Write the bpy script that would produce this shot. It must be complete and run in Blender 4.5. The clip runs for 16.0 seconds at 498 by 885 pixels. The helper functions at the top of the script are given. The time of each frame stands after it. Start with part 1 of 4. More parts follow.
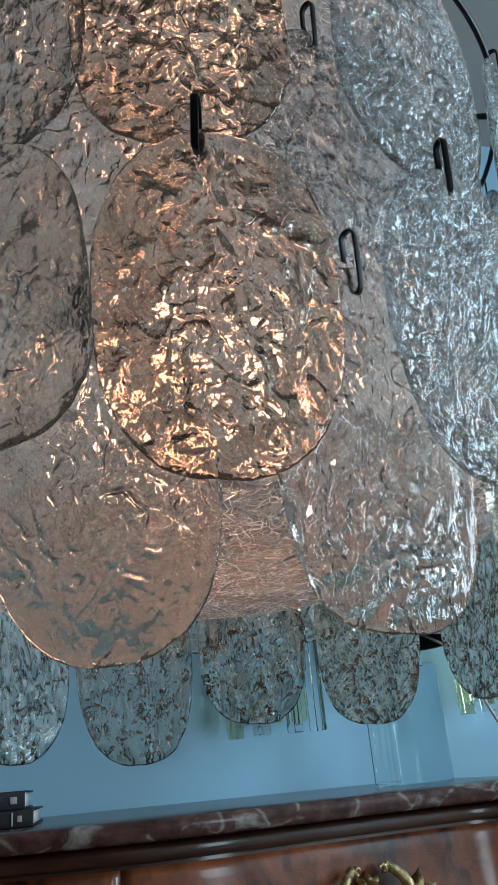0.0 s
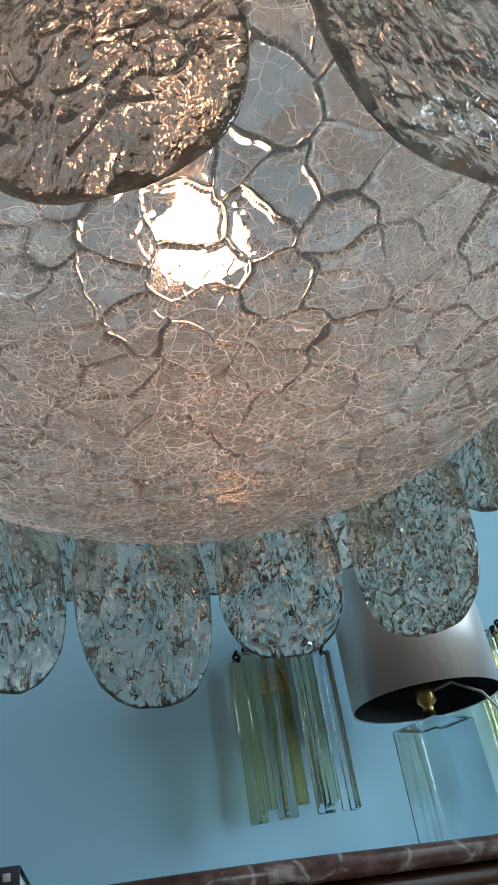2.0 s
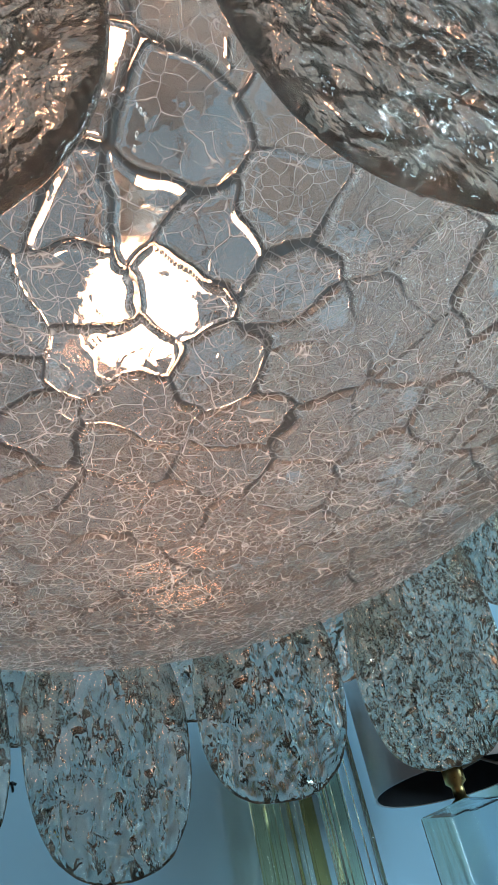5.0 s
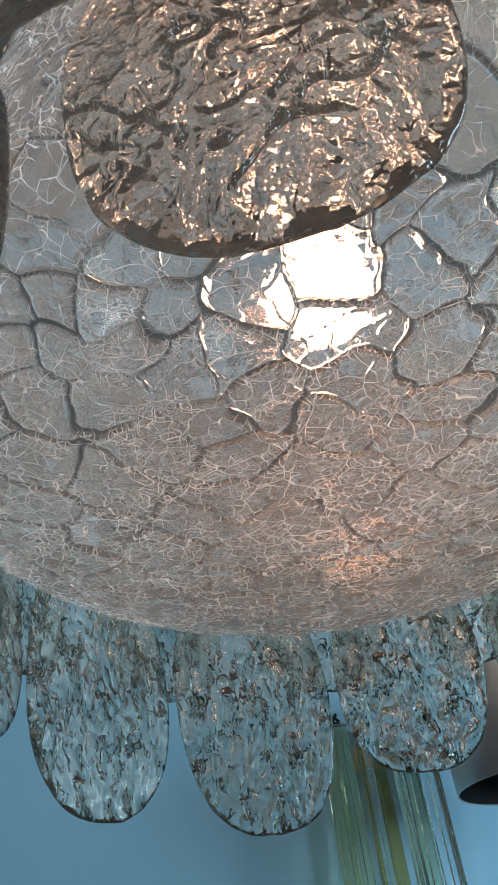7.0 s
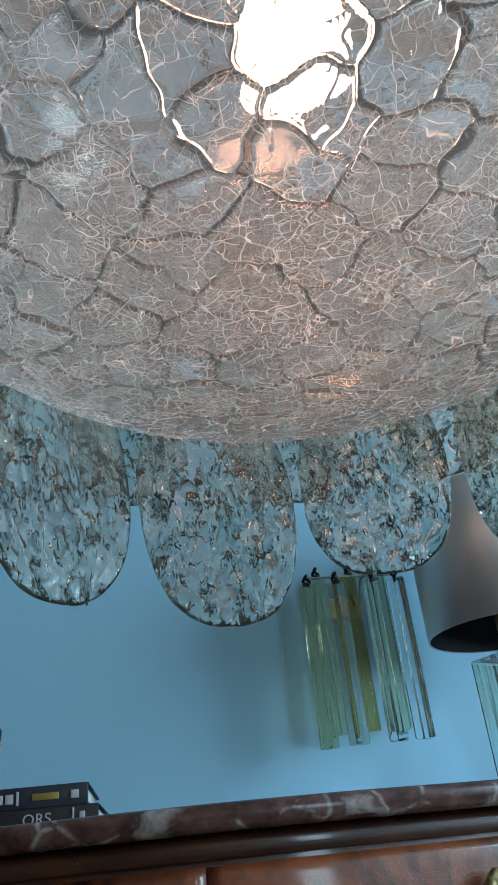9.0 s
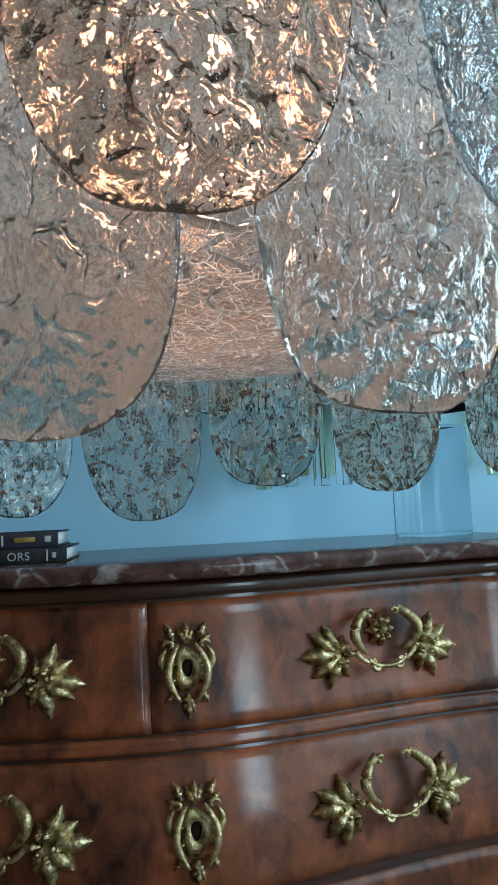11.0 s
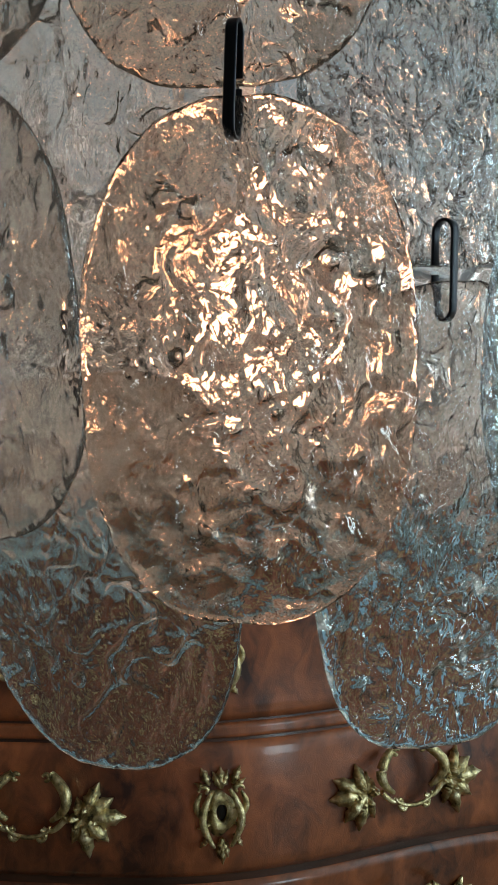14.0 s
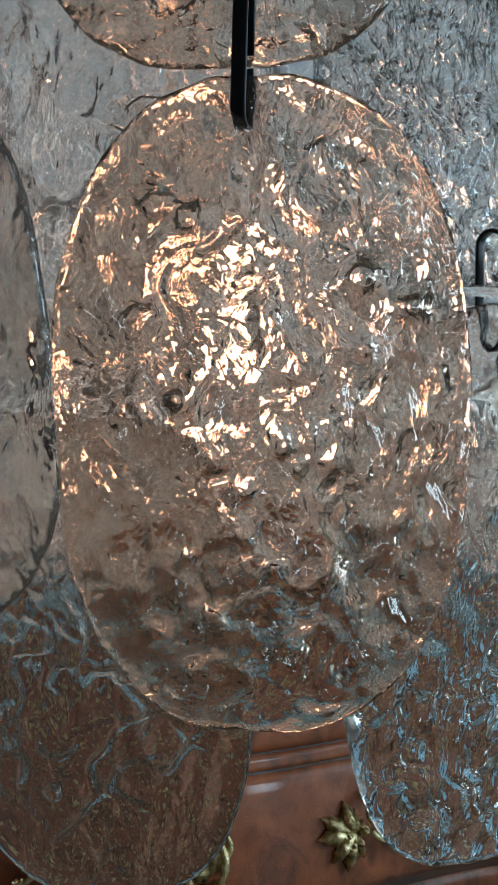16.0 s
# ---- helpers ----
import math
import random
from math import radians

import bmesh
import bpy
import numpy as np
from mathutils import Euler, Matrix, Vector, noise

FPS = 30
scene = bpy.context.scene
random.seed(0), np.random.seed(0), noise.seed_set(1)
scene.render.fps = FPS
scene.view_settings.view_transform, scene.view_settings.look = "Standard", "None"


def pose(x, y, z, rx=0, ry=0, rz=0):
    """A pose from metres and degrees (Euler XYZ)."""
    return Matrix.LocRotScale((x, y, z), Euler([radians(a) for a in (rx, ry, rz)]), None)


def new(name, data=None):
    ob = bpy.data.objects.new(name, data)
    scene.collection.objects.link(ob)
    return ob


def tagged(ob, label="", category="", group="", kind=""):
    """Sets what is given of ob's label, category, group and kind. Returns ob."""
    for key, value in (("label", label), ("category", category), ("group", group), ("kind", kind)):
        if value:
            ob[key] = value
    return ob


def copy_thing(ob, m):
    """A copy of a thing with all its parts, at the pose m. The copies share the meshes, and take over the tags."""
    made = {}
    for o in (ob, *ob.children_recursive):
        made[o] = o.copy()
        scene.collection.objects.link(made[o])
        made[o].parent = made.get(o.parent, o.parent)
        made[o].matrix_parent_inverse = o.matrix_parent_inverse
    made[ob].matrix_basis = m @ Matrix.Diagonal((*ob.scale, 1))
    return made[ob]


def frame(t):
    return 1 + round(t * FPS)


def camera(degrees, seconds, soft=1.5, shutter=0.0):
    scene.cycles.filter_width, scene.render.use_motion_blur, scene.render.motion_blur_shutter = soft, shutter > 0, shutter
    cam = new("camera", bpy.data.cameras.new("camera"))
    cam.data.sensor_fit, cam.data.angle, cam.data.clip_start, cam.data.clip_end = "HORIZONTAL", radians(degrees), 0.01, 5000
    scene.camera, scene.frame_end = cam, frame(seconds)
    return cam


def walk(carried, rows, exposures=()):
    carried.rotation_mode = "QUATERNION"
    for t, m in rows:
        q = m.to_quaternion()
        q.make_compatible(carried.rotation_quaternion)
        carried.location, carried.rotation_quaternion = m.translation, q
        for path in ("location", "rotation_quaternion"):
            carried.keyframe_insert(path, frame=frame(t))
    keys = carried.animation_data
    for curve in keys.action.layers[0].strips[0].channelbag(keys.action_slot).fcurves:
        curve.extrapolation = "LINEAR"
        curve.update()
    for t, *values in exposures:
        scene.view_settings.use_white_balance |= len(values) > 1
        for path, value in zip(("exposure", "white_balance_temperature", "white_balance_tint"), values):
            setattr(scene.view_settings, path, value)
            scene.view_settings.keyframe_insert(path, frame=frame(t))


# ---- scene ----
cam = camera(35.71, 16.0, soft=1.25)
# seconds, place in metres, turn in degrees
PATH = [
    (0.0, -0.1346, 0.5327, 0.8920, 113.289, 4.919, -13.263),
    (0.5, -0.1256, 0.5619, 0.8427, 117.292, 5.450, -13.330),
    (1.0, -0.1307, 0.6165, 0.8087, 120.162, 6.320, -13.146),
    (1.5, -0.1328, 0.6551, 0.7891, 122.460, 7.331, -12.507),
    (2.0, -0.1306, 0.6778, 0.7681, 123.786, 8.260, -11.808),
    (2.5, -0.0988, 0.7105, 0.7625, 124.633, 9.798, -11.232),
    (3.0, -0.0784, 0.7424, 0.7644, 125.253, 11.385, -10.631),
    (3.2, -0.0733, 0.7455, 0.7753, 125.541, 11.971, -10.381),
    (5.5, -0.0982, 0.7178, 0.8295, 128.474, 10.498, -8.878),
    (6.0, -0.1076, 0.7170, 0.8271, 128.614, 9.365, -8.417),
    (6.5, -0.1273, 0.7165, 0.8234, 128.422, 7.792, -7.792),
    (7.0, -0.1465, 0.7206, 0.8189, 128.000, 6.418, -6.978),
    (7.5, -0.1764, 0.7380, 0.8131, 127.287, 5.519, -6.202),
    (8.0, -0.1826, 0.7452, 0.8131, 125.784, 5.129, -5.969),
    (8.5, -0.1612, 0.7609, 0.7922, 123.320, 5.233, -6.646),
    (9.0, -0.1281, 0.7586, 0.7881, 119.180, 5.565, -7.983),
    (9.5, -0.1089, 0.7334, 0.8028, 113.234, 5.572, -9.598),
    (10.0, -0.1006, 0.6618, 0.8420, 106.910, 5.045, -10.985),
    (10.2, -0.1007, 0.6395, 0.8568, 104.207, 4.356, -11.400),
    (12.3, -0.0797, 0.5443, 0.9664, 88.609, 1.513, -8.152),
    (12.5, -0.0716, 0.5464, 0.9763, 88.240, 1.431, -7.932),
    (13.0, -0.0767, 0.5431, 1.0052, 88.058, 1.060, -7.491),
    (13.5, -0.0870, 0.5428, 1.0279, 88.453, 0.633, -7.785),
    (14.0, -0.1081, 0.5555, 1.0366, 88.910, 0.345, -8.279),
    (14.5, -0.1277, 0.5687, 1.0347, 89.224, 0.284, -8.848),
    (15.0, -0.1315, 0.5734, 1.0395, 89.397, 0.436, -9.398),
    (15.5, -0.1193, 0.5843, 1.0456, 89.693, 0.719, -9.978),
    (16.0, -0.1112, 0.5979, 1.0462, 90.092, 0.907, -10.271),
]
walk(cam, [(t, pose(x, y, z, rx, ry, rz)) for t, x, y, z, rx, ry, rz in PATH],
     exposures=[(0.0, -0.10, 6850, 15), (1.2, 0.0, 7450, 15), (3.0, 0.08, 7000, 13), (6.0, 0.07, 6800, 12), (8.5, 0.18, 6400, 9), (10.0, 0.24, 6300, 9), (12.5, 0.24, 7050, 11), (13.5, 0.08, 7300, 12), (14.5, 0.08, 7150, 12), (16.0, 0.03, 6550, 10)])

# ---- light ----
world = bpy.data.worlds.new("sky")
scene.world = world
world.use_nodes = True
wn = world.node_tree.nodes
sky = wn.new("ShaderNodeTexSky")
sky.sky_type = "NISHITA"
sky.sun_disc = False
sky.sun_elevation = radians(38)
sky.sun_rotation = radians(200)
world.node_tree.links.new(sky.outputs[0], wn["Background"].inputs[0])
wn["Background"].inputs[1].default_value = 0.12


def window_light(name, x, y, z, rz, w, h, watts):
    """Daylight that comes in through a window's opening."""
    data = bpy.data.lights.new(name, "AREA")
    data.shape, data.size, data.size_y, data.energy = "RECTANGLE", w, h, watts
    data.color = (0.55, 0.82, 1.0)
    ob = new(name, data)
    ob.matrix_world = pose(x, y, z, 90, 0, rz)
    return ob


# the tall window in the wall behind, and the one in the side wall
window_light("daylight", 1.85, -2.56, 1.45, 0, 0.62, 1.5, 20)
window_light("daylight", 2.56, 0.45, 1.55, 90, 1.1, 1.6, 58)


# ---- materials ----
def material(name):
    m = bpy.data.materials.new(name)
    m.use_nodes = True
    return m, m.node_tree.nodes, m.node_tree.links, m.node_tree.nodes["Principled BSDF"]


def node(n, kind, **values):
    a = n.new("ShaderNode" + kind)
    for key, v in values.items():
        if key in a.inputs:
            a.inputs[key].default_value = v
    return a


def ramp(n, stops):
    r = n.new("ShaderNodeValToRGB")
    e = r.color_ramp.elements
    e[0].position, e[0].color = stops[0][0], (*stops[0][1], 1)
    e[1].position, e[1].color = stops[-1][0], (*stops[-1][1], 1)
    for p, c in stops[1:-1]:
        k = e.new(p)
        k.color = (*c, 1)
    return r


def coords(n, l, scale=(1, 1, 1), warp=0.0, warp_scale=10.0, detail=2.0):
    """Object coordinates in metres, stretched, and bent by a slow noise."""
    c = n.new("ShaderNodeTexCoord")
    m = n.new("ShaderNodeMapping")
    m.inputs["Scale"].default_value = scale
    l.new(c.outputs["Object"], m.inputs["Vector"])
    if not warp:
        return m.outputs[0]
    t = node(n, "TexNoise", Scale=warp_scale, Detail=detail)
    l.new(m.outputs[0], t.inputs["Vector"])
    s = n.new("ShaderNodeVectorMath")
    s.operation = "SUBTRACT"
    s.inputs[1].default_value = (0.5, 0.5, 0.5)
    l.new(t.outputs["Color"], s.inputs[0])
    k = n.new("ShaderNodeVectorMath")
    k.operation = "SCALE"
    k.inputs["Scale"].default_value = warp
    l.new(s.outputs[0], k.inputs[0])
    a = n.new("ShaderNodeVectorMath")
    a.operation = "ADD"
    l.new(m.outputs[0], a.inputs[0])
    l.new(k.outputs[0], a.inputs[1])
    return a.outputs[0]


def calc(n, l, op, a, b=None, clamp=False):
    m = n.new("ShaderNodeMath")
    m.operation, m.use_clamp = op, clamp
    for i, v in enumerate((a, b)):
        if v is None:
            continue
        if isinstance(v, (int, float)):
            m.inputs[i].default_value = v
        else:
            l.new(v, m.inputs[i])
    return m.outputs[0]


def bump(n, l, height, distance, strength=1.0, under=None):
    b = n.new("ShaderNodeBump")
    b.inputs["Distance"].default_value = distance
    b.inputs["Strength"].default_value = strength
    l.new(height, b.inputs["Height"])
    if under is not None:
        l.new(under, b.inputs["Normal"])
    return b.outputs[0]


def plain(name, colour, rough, metal=0.0, vary=0.15, scale=40.0, relief=0.0, coat=0.0):
    """Paint, metal or cloth: one colour with soft mottling, uneven gloss and a fine relief."""
    m, n, l, p = material(name)
    v = coords(n, l)
    t = node(n, "TexNoise", Scale=scale, Detail=5.0)
    l.new(v, t.inputs["Vector"])
    dark = tuple(c * (1 - vary) for c in colour)
    lite = tuple(min(1, c * (1 + vary)) for c in colour)
    r = ramp(n, [(0.3, dark), (0.7, lite)])
    l.new(t.outputs[0], r.inputs[0])
    l.new(r.outputs[0], p.inputs["Base Color"])
    l.new(calc(n, l, "ADD", calc(n, l, "MULTIPLY", t.outputs[0], 0.2), rough - 0.1), p.inputs["Roughness"])
    p.inputs["Metallic"].default_value = metal
    p.inputs["Coat Weight"].default_value = coat
    if relief:
        f = node(n, "TexNoise", Scale=scale * 6, Detail=4.0)
        l.new(v, f.inputs["Vector"])
        l.new(bump(n, l, f.outputs[0], relief), p.inputs["Normal"])
    return m


def glass_disc_material(name, tint, rough, stretch, grain, relief, frost=0.022, sheen=0.03, crease=0.0, satin_rough=0.1):
    """Cast glass: clear, with fine ripples, seeds and a faintly frosted skin."""
    m, n, l, p = material(name)
    out = n["Material Output"]
    v = coords(n, l, (1, 1, stretch), 0.012, 60)
    a = node(n, "TexNoise", Scale=grain, Detail=2.0, Roughness=0.5)
    b = node(n, "TexNoise", Scale=grain * 3.3, Detail=1.0)
    w = node(n, "TexVoronoi", Scale=grain * 0.8)
    for k in (a, b, w):
        l.new(v, k.inputs["Vector"])
    h = calc(n, l, "ADD", calc(n, l, "MULTIPLY", a.outputs[0], 1.0), calc(n, l, "MULTIPLY", b.outputs[0], 0.12))
    h = calc(n, l, "SUBTRACT", h, calc(n, l, "MULTIPLY", w.outputs["Distance"], 0.35))
    if crease:
        e = n.new("ShaderNodeTexVoronoi")
        e.feature = "DISTANCE_TO_EDGE"
        e.inputs["Scale"].default_value = grain * 0.62
        l.new(coords(n, l, (1, 1, stretch), 0.010, 110, 2.0), e.inputs["Vector"])
        k = node(n, "TexNoise", Scale=95.0, Detail=2.0)
        l.new(v, k.inputs["Vector"])
        cut = calc(n, l, "SUBTRACT", 1.0, calc(n, l, "DIVIDE", e.outputs["Distance"], 0.17), True)
        cut = calc(n, l, "MULTIPLY", cut, calc(n, l, "MULTIPLY", calc(n, l, "SUBTRACT", k.outputs[0], 0.50, True), 9.0, True))
        h = calc(n, l, "ADD", h, calc(n, l, "MULTIPLY", cut, crease))
    nrm = bump(n, l, h, relief)
    g = node(n, "BsdfGlass", IOR=1.50, Roughness=rough)
    g.inputs["Color"].default_value = (*tint, 1)
    l.new(nrm, g.inputs["Normal"])
    d = n.new("ShaderNodeBsdfTranslucent")
    d.inputs["Color"].default_value = (0.8, 0.8, 0.8, 1)
    mix = n.new("ShaderNodeMixShader")
    mix.inputs[0].default_value = frost
    l.new(g.outputs[0], mix.inputs[1])
    l.new(d.outputs[0], mix.inputs[2])
    satin = node(n, "BsdfAnisotropic", Roughness=satin_rough)
    l.new(nrm, satin.inputs["Normal"])
    gloss = n.new("ShaderNodeMixShader")
    gloss.inputs[0].default_value = sheen
    l.new(mix.outputs[0], gloss.inputs[1])
    l.new(satin.outputs[0], gloss.inputs[2])
    l.new(gloss.outputs[0], out.inputs["Surface"])
    return m


def crackle_material():
    """Thick crackled glass: the dark of refraction painted grey in the deep fissures, and between them a fine bright
    web under a faintly milky skin.
    """
    m, n, l, p = material("crackled_glass")
    out = n["Material Output"]
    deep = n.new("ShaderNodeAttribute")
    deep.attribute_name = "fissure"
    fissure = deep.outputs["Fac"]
    place = coords(n, l)

    def web(scale, warp, warp_scale, half, patch_scale, low, gain):
        """Fine cracks at one size, broken into strokes and denser in places."""
        v = coords(n, l, (1, 1, 1), warp, warp_scale, 1.5)
        t = n.new("ShaderNodeTexVoronoi")
        t.feature = "DISTANCE_TO_EDGE"
        t.inputs["Scale"].default_value = scale
        l.new(v, t.inputs["Vector"])
        k = node(n, "TexNoise", Scale=patch_scale, Detail=2.0)
        l.new(place, k.inputs["Vector"])
        line = calc(n, l, "SUBTRACT", 1.0, calc(n, l, "DIVIDE", t.outputs["Distance"], half * scale), True)
        return calc(n, l, "MULTIPLY", line, calc(n, l, "MULTIPLY", calc(n, l, "SUBTRACT", k.outputs[0], low, True), gain, True))

    lines = calc(n, l, "MAXIMUM", web(62, 0.011, 60, 0.00023, 70, 0.40, 6.0), web(125, 0.008, 80, 0.00019, 110, 0.405, 6.0))
    lines = calc(n, l, "MAXIMUM", lines, calc(n, l, "MULTIPLY", web(215, 0.005, 140, 0.00016, 40, 0.42, 7.0), 0.85))
    soft = node(n, "TexNoise", Scale=95.0, Detail=3.0)
    l.new(place, soft.inputs["Vector"])
    nrm = bump(n, l, soft.outputs[0], 0.0004)
    g = node(n, "BsdfGlass", IOR=1.42, Roughness=0.05)
    g.inputs["Color"].default_value = (0.95, 0.925, 0.905, 1)
    l.new(nrm, g.inputs["Normal"])
    # clouds of frost in the skin
    cloud = node(n, "TexNoise", Scale=14.0, Detail=3.0)
    l.new(place, cloud.inputs["Vector"])
    frost = calc(n, l, "ADD", calc(n, l, "MULTIPLY", cloud.outputs[0], 0.12), 0.03)
    milk = n.new("ShaderNodeBsdfTranslucent")
    milk.inputs["Color"].default_value = (0.93, 0.93, 0.92, 1)
    white = n.new("ShaderNodeBsdfDiffuse")
    white.inputs["Color"].default_value = (0.92, 0.92, 0.92, 1)
    skin = n.new("ShaderNodeMixShader")
    skin.inputs[0].default_value = 0.52
    l.new(milk.outputs[0], skin.inputs[1])
    l.new(white.outputs[0], skin.inputs[2])
    amount = calc(n, l, "ADD", calc(n, l, "MULTIPLY", lines, 0.95), frost, True)
    mix = n.new("ShaderNodeMixShader")
    l.new(amount, mix.inputs[0])
    l.new(g.outputs[0], mix.inputs[1])
    l.new(skin.outputs[0], mix.inputs[2])
    # dark grey mixed in for the light that the fissures bend away
    fissure_shade = n.new("ShaderNodeBsdfDiffuse")
    fissure_shade.inputs["Color"].default_value = (0.11, 0.11, 0.11, 1)
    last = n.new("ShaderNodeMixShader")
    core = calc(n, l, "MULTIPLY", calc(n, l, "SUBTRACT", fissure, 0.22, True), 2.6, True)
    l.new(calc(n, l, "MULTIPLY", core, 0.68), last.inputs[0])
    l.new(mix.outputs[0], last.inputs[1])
    l.new(fissure_shade.outputs[0], last.inputs[2])
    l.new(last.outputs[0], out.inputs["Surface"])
    return m


def veneer_material(name, dark, light, turn):
    """Polished figured veneer: reddish brown with flame and fine pores under a varnish."""
    m, n, l, p = material(name)
    v = coords(n, l, (3.2, 3.2, 14.0) if turn else (10.0, 10.0, 7.0), 1.1, 1.6)
    a = node(n, "TexNoise", Scale=1.6, Detail=7.0, Roughness=0.62)
    l.new(v, a.inputs["Vector"])
    slow = node(n, "TexNoise", Scale=0.7, Detail=2.0)
    l.new(v, slow.inputs["Vector"])
    mixed = calc(n, l, "ADD", calc(n, l, "MULTIPLY", a.outputs[0], 0.62), calc(n, l, "MULTIPLY", slow.outputs[0], 0.38))
    mid = tuple((x + y) / 2 for x, y in zip(dark, light))
    r = ramp(n, [(0.38, dark), (0.5, mid), (0.62, light)])
    l.new(mixed, r.inputs[0])
    l.new(r.outputs[0], p.inputs["Base Color"])
    pores = node(n, "TexNoise", Scale=60.0, Detail=3.0)
    l.new(v, pores.inputs["Vector"])
    l.new(calc(n, l, "ADD", calc(n, l, "MULTIPLY", pores.outputs[0], 0.20), 0.26), p.inputs["Roughness"])
    l.new(bump(n, l, pores.outputs[0], 0.0004), p.inputs["Normal"])
    p.inputs["Coat Weight"].default_value = 0.8
    p.inputs["Coat Roughness"].default_value = 0.13
    return m


def marble_material():
    m, n, l, p = material("red_marble")
    v = coords(n, l, (1, 1, 1.6), 0.05, 9)
    a = node(n, "TexNoise", Scale=26.0, Detail=8.0, Roughness=0.65)
    l.new(v, a.inputs["Vector"])
    r = ramp(n, [(0.3, (0.040, 0.018, 0.017)), (0.5, (0.105, 0.052, 0.045)), (0.7, (0.20, 0.115, 0.10))])
    l.new(a.outputs[0], r.inputs[0])
    pale = node(n, "TexNoise", Scale=9.0, Detail=5.0, Roughness=0.6)
    l.new(v, pale.inputs["Vector"])
    vein = n.new("ShaderNodeTexVoronoi")
    vein.feature = "DISTANCE_TO_EDGE"
    vein.inputs["Scale"].default_value = 14
    l.new(v, vein.inputs["Vector"])
    line = calc(n, l, "SUBTRACT", 1.0, calc(n, l, "DIVIDE", vein.outputs["Distance"], 0.05), True)
    line = calc(n, l, "MULTIPLY", line, calc(n, l, "MULTIPLY", calc(n, l, "SUBTRACT", a.outputs[0], 0.45, True), 5.0, True))
    blot = calc(n, l, "MULTIPLY", calc(n, l, "SUBTRACT", pale.outputs[0], 0.60, True), 9.0, True)
    k = calc(n, l, "MAXIMUM", line, blot)
    mix = n.new("ShaderNodeMixRGB")
    l.new(k, mix.inputs[0])
    l.new(r.outputs[0], mix.inputs[1])
    mix.inputs[2].default_value = (0.46, 0.44, 0.42, 1)
    l.new(mix.outputs[0], p.inputs["Base Color"])
    p.inputs["Roughness"].default_value = 0.22
    return m


def bronze_material():
    m, n, l, p = material("gilt_bronze")
    v = coords(n, l)
    a = node(n, "TexNoise", Scale=90.0, Detail=5.0)
    l.new(v, a.inputs["Vector"])
    r = ramp(n, [(0.30, (0.09, 0.07, 0.035)), (0.5, (0.57, 0.43, 0.20)), (0.7, (0.95, 0.79, 0.50))])
    l.new(a.outputs[0], r.inputs[0])
    l.new(r.outputs[0], p.inputs["Base Color"])
    p.inputs["Metallic"].default_value = 0.9
    l.new(calc(n, l, "ADD", calc(n, l, "MULTIPLY", a.outputs[0], -0.3), 0.58), p.inputs["Roughness"])
    f = node(n, "TexNoise", Scale=420.0, Detail=3.0)
    l.new(v, f.inputs["Vector"])
    l.new(bump(n, l, f.outputs[0], 0.0012), p.inputs["Normal"])
    return m


def rod_glass(name, tint, rough=0.06, ior=1.30):
    m, n, l, p = material(name)
    p.inputs["Base Color"].default_value = (*tint, 1)
    p.inputs["Transmission Weight"].default_value = 1.0
    p.inputs["Roughness"].default_value = rough
    p.inputs["IOR"].default_value = ior
    t = node(n, "TexNoise", Scale=25.0, Detail=2.0)
    l.new(coords(n, l, (1, 1, 0.1)), t.inputs["Vector"])
    l.new(bump(n, l, t.outputs[0], 0.002), p.inputs["Normal"])
    return m


def brushed(name, colour):
    m, n, l, p = material(name)
    t = node(n, "TexNoise", Scale=8.0, Detail=6.0)
    l.new(coords(n, l, (60, 60, 0.6)), t.inputs["Vector"])
    p.inputs["Base Color"].default_value = (*colour, 1)
    p.inputs["Metallic"].default_value = 0.65
    l.new(calc(n, l, "ADD", calc(n, l, "MULTIPLY", t.outputs[0], 0.16), 0.32), p.inputs["Roughness"])
    l.new(bump(n, l, t.outputs[0], 0.0004), p.inputs["Normal"])
    return m


DISC_CLEAR = glass_disc_material("cast_glass_clear", (0.94, 0.875, 0.82), 0.0, 0.8, 190, 0.0018, 0.006, 0.01)
DISC_RIPPLE = glass_disc_material("cast_glass_rippled", (0.94, 0.92, 0.895), 0.0, 0.6, 200, 0.0015, 0.012, 0.02)
DISC_WORM = glass_disc_material("cast_glass_wormed", (0.95, 0.93, 0.90), 0.0, 0.6, 190, 0.0014, 0.014, 0.02, 0.0, 0.30)
DISC_GRAIN = glass_disc_material("cast_glass_grained", (0.89, 0.91, 0.91), 0.0, 0.7, 330, 0.0042, 0.008, 0.045, 0.0, 0.12)
DISC_BARK = glass_disc_material("cast_glass_bark", (0.86, 0.845, 0.79), 0.0, 0.5, 210, 0.0034, 0.006, 0.05, -0.8, 0.14)
DISC_STREAK = glass_disc_material("cast_glass_streaked", (0.80, 0.82, 0.785), 0.0, 0.45, 210, 0.0013, 0.006, 0.025, -2.8, 0.25)
CRACKLE = crackle_material()
BOWL_INNER = glass_disc_material("smooth_bowl_glass", (0.95, 0.925, 0.905), 0.05, 1.0, 40, 0.0004, 0.035, 0.0)
BLACK_IRON = plain("black_iron", (0.012, 0.012, 0.016), 0.35, 0.6)
STEEL = plain("pale_steel", (0.62, 0.60, 0.56), 0.4, 0.8)
BRASS = plain("brass", (0.72, 0.52, 0.22), 0.3, 1.0)
VENEER = veneer_material("figured_veneer", (0.036, 0.009, 0.005), (0.40, 0.108, 0.036), False)
BANDING = veneer_material("crossband_veneer", (0.022, 0.008, 0.005), (0.10, 0.032, 0.015), True)
MARBLE = marble_material()
BRONZE = bronze_material()
KEYHOLE_SHADE = plain("keyhole_shade", (0.012, 0.007, 0.005), 0.8)
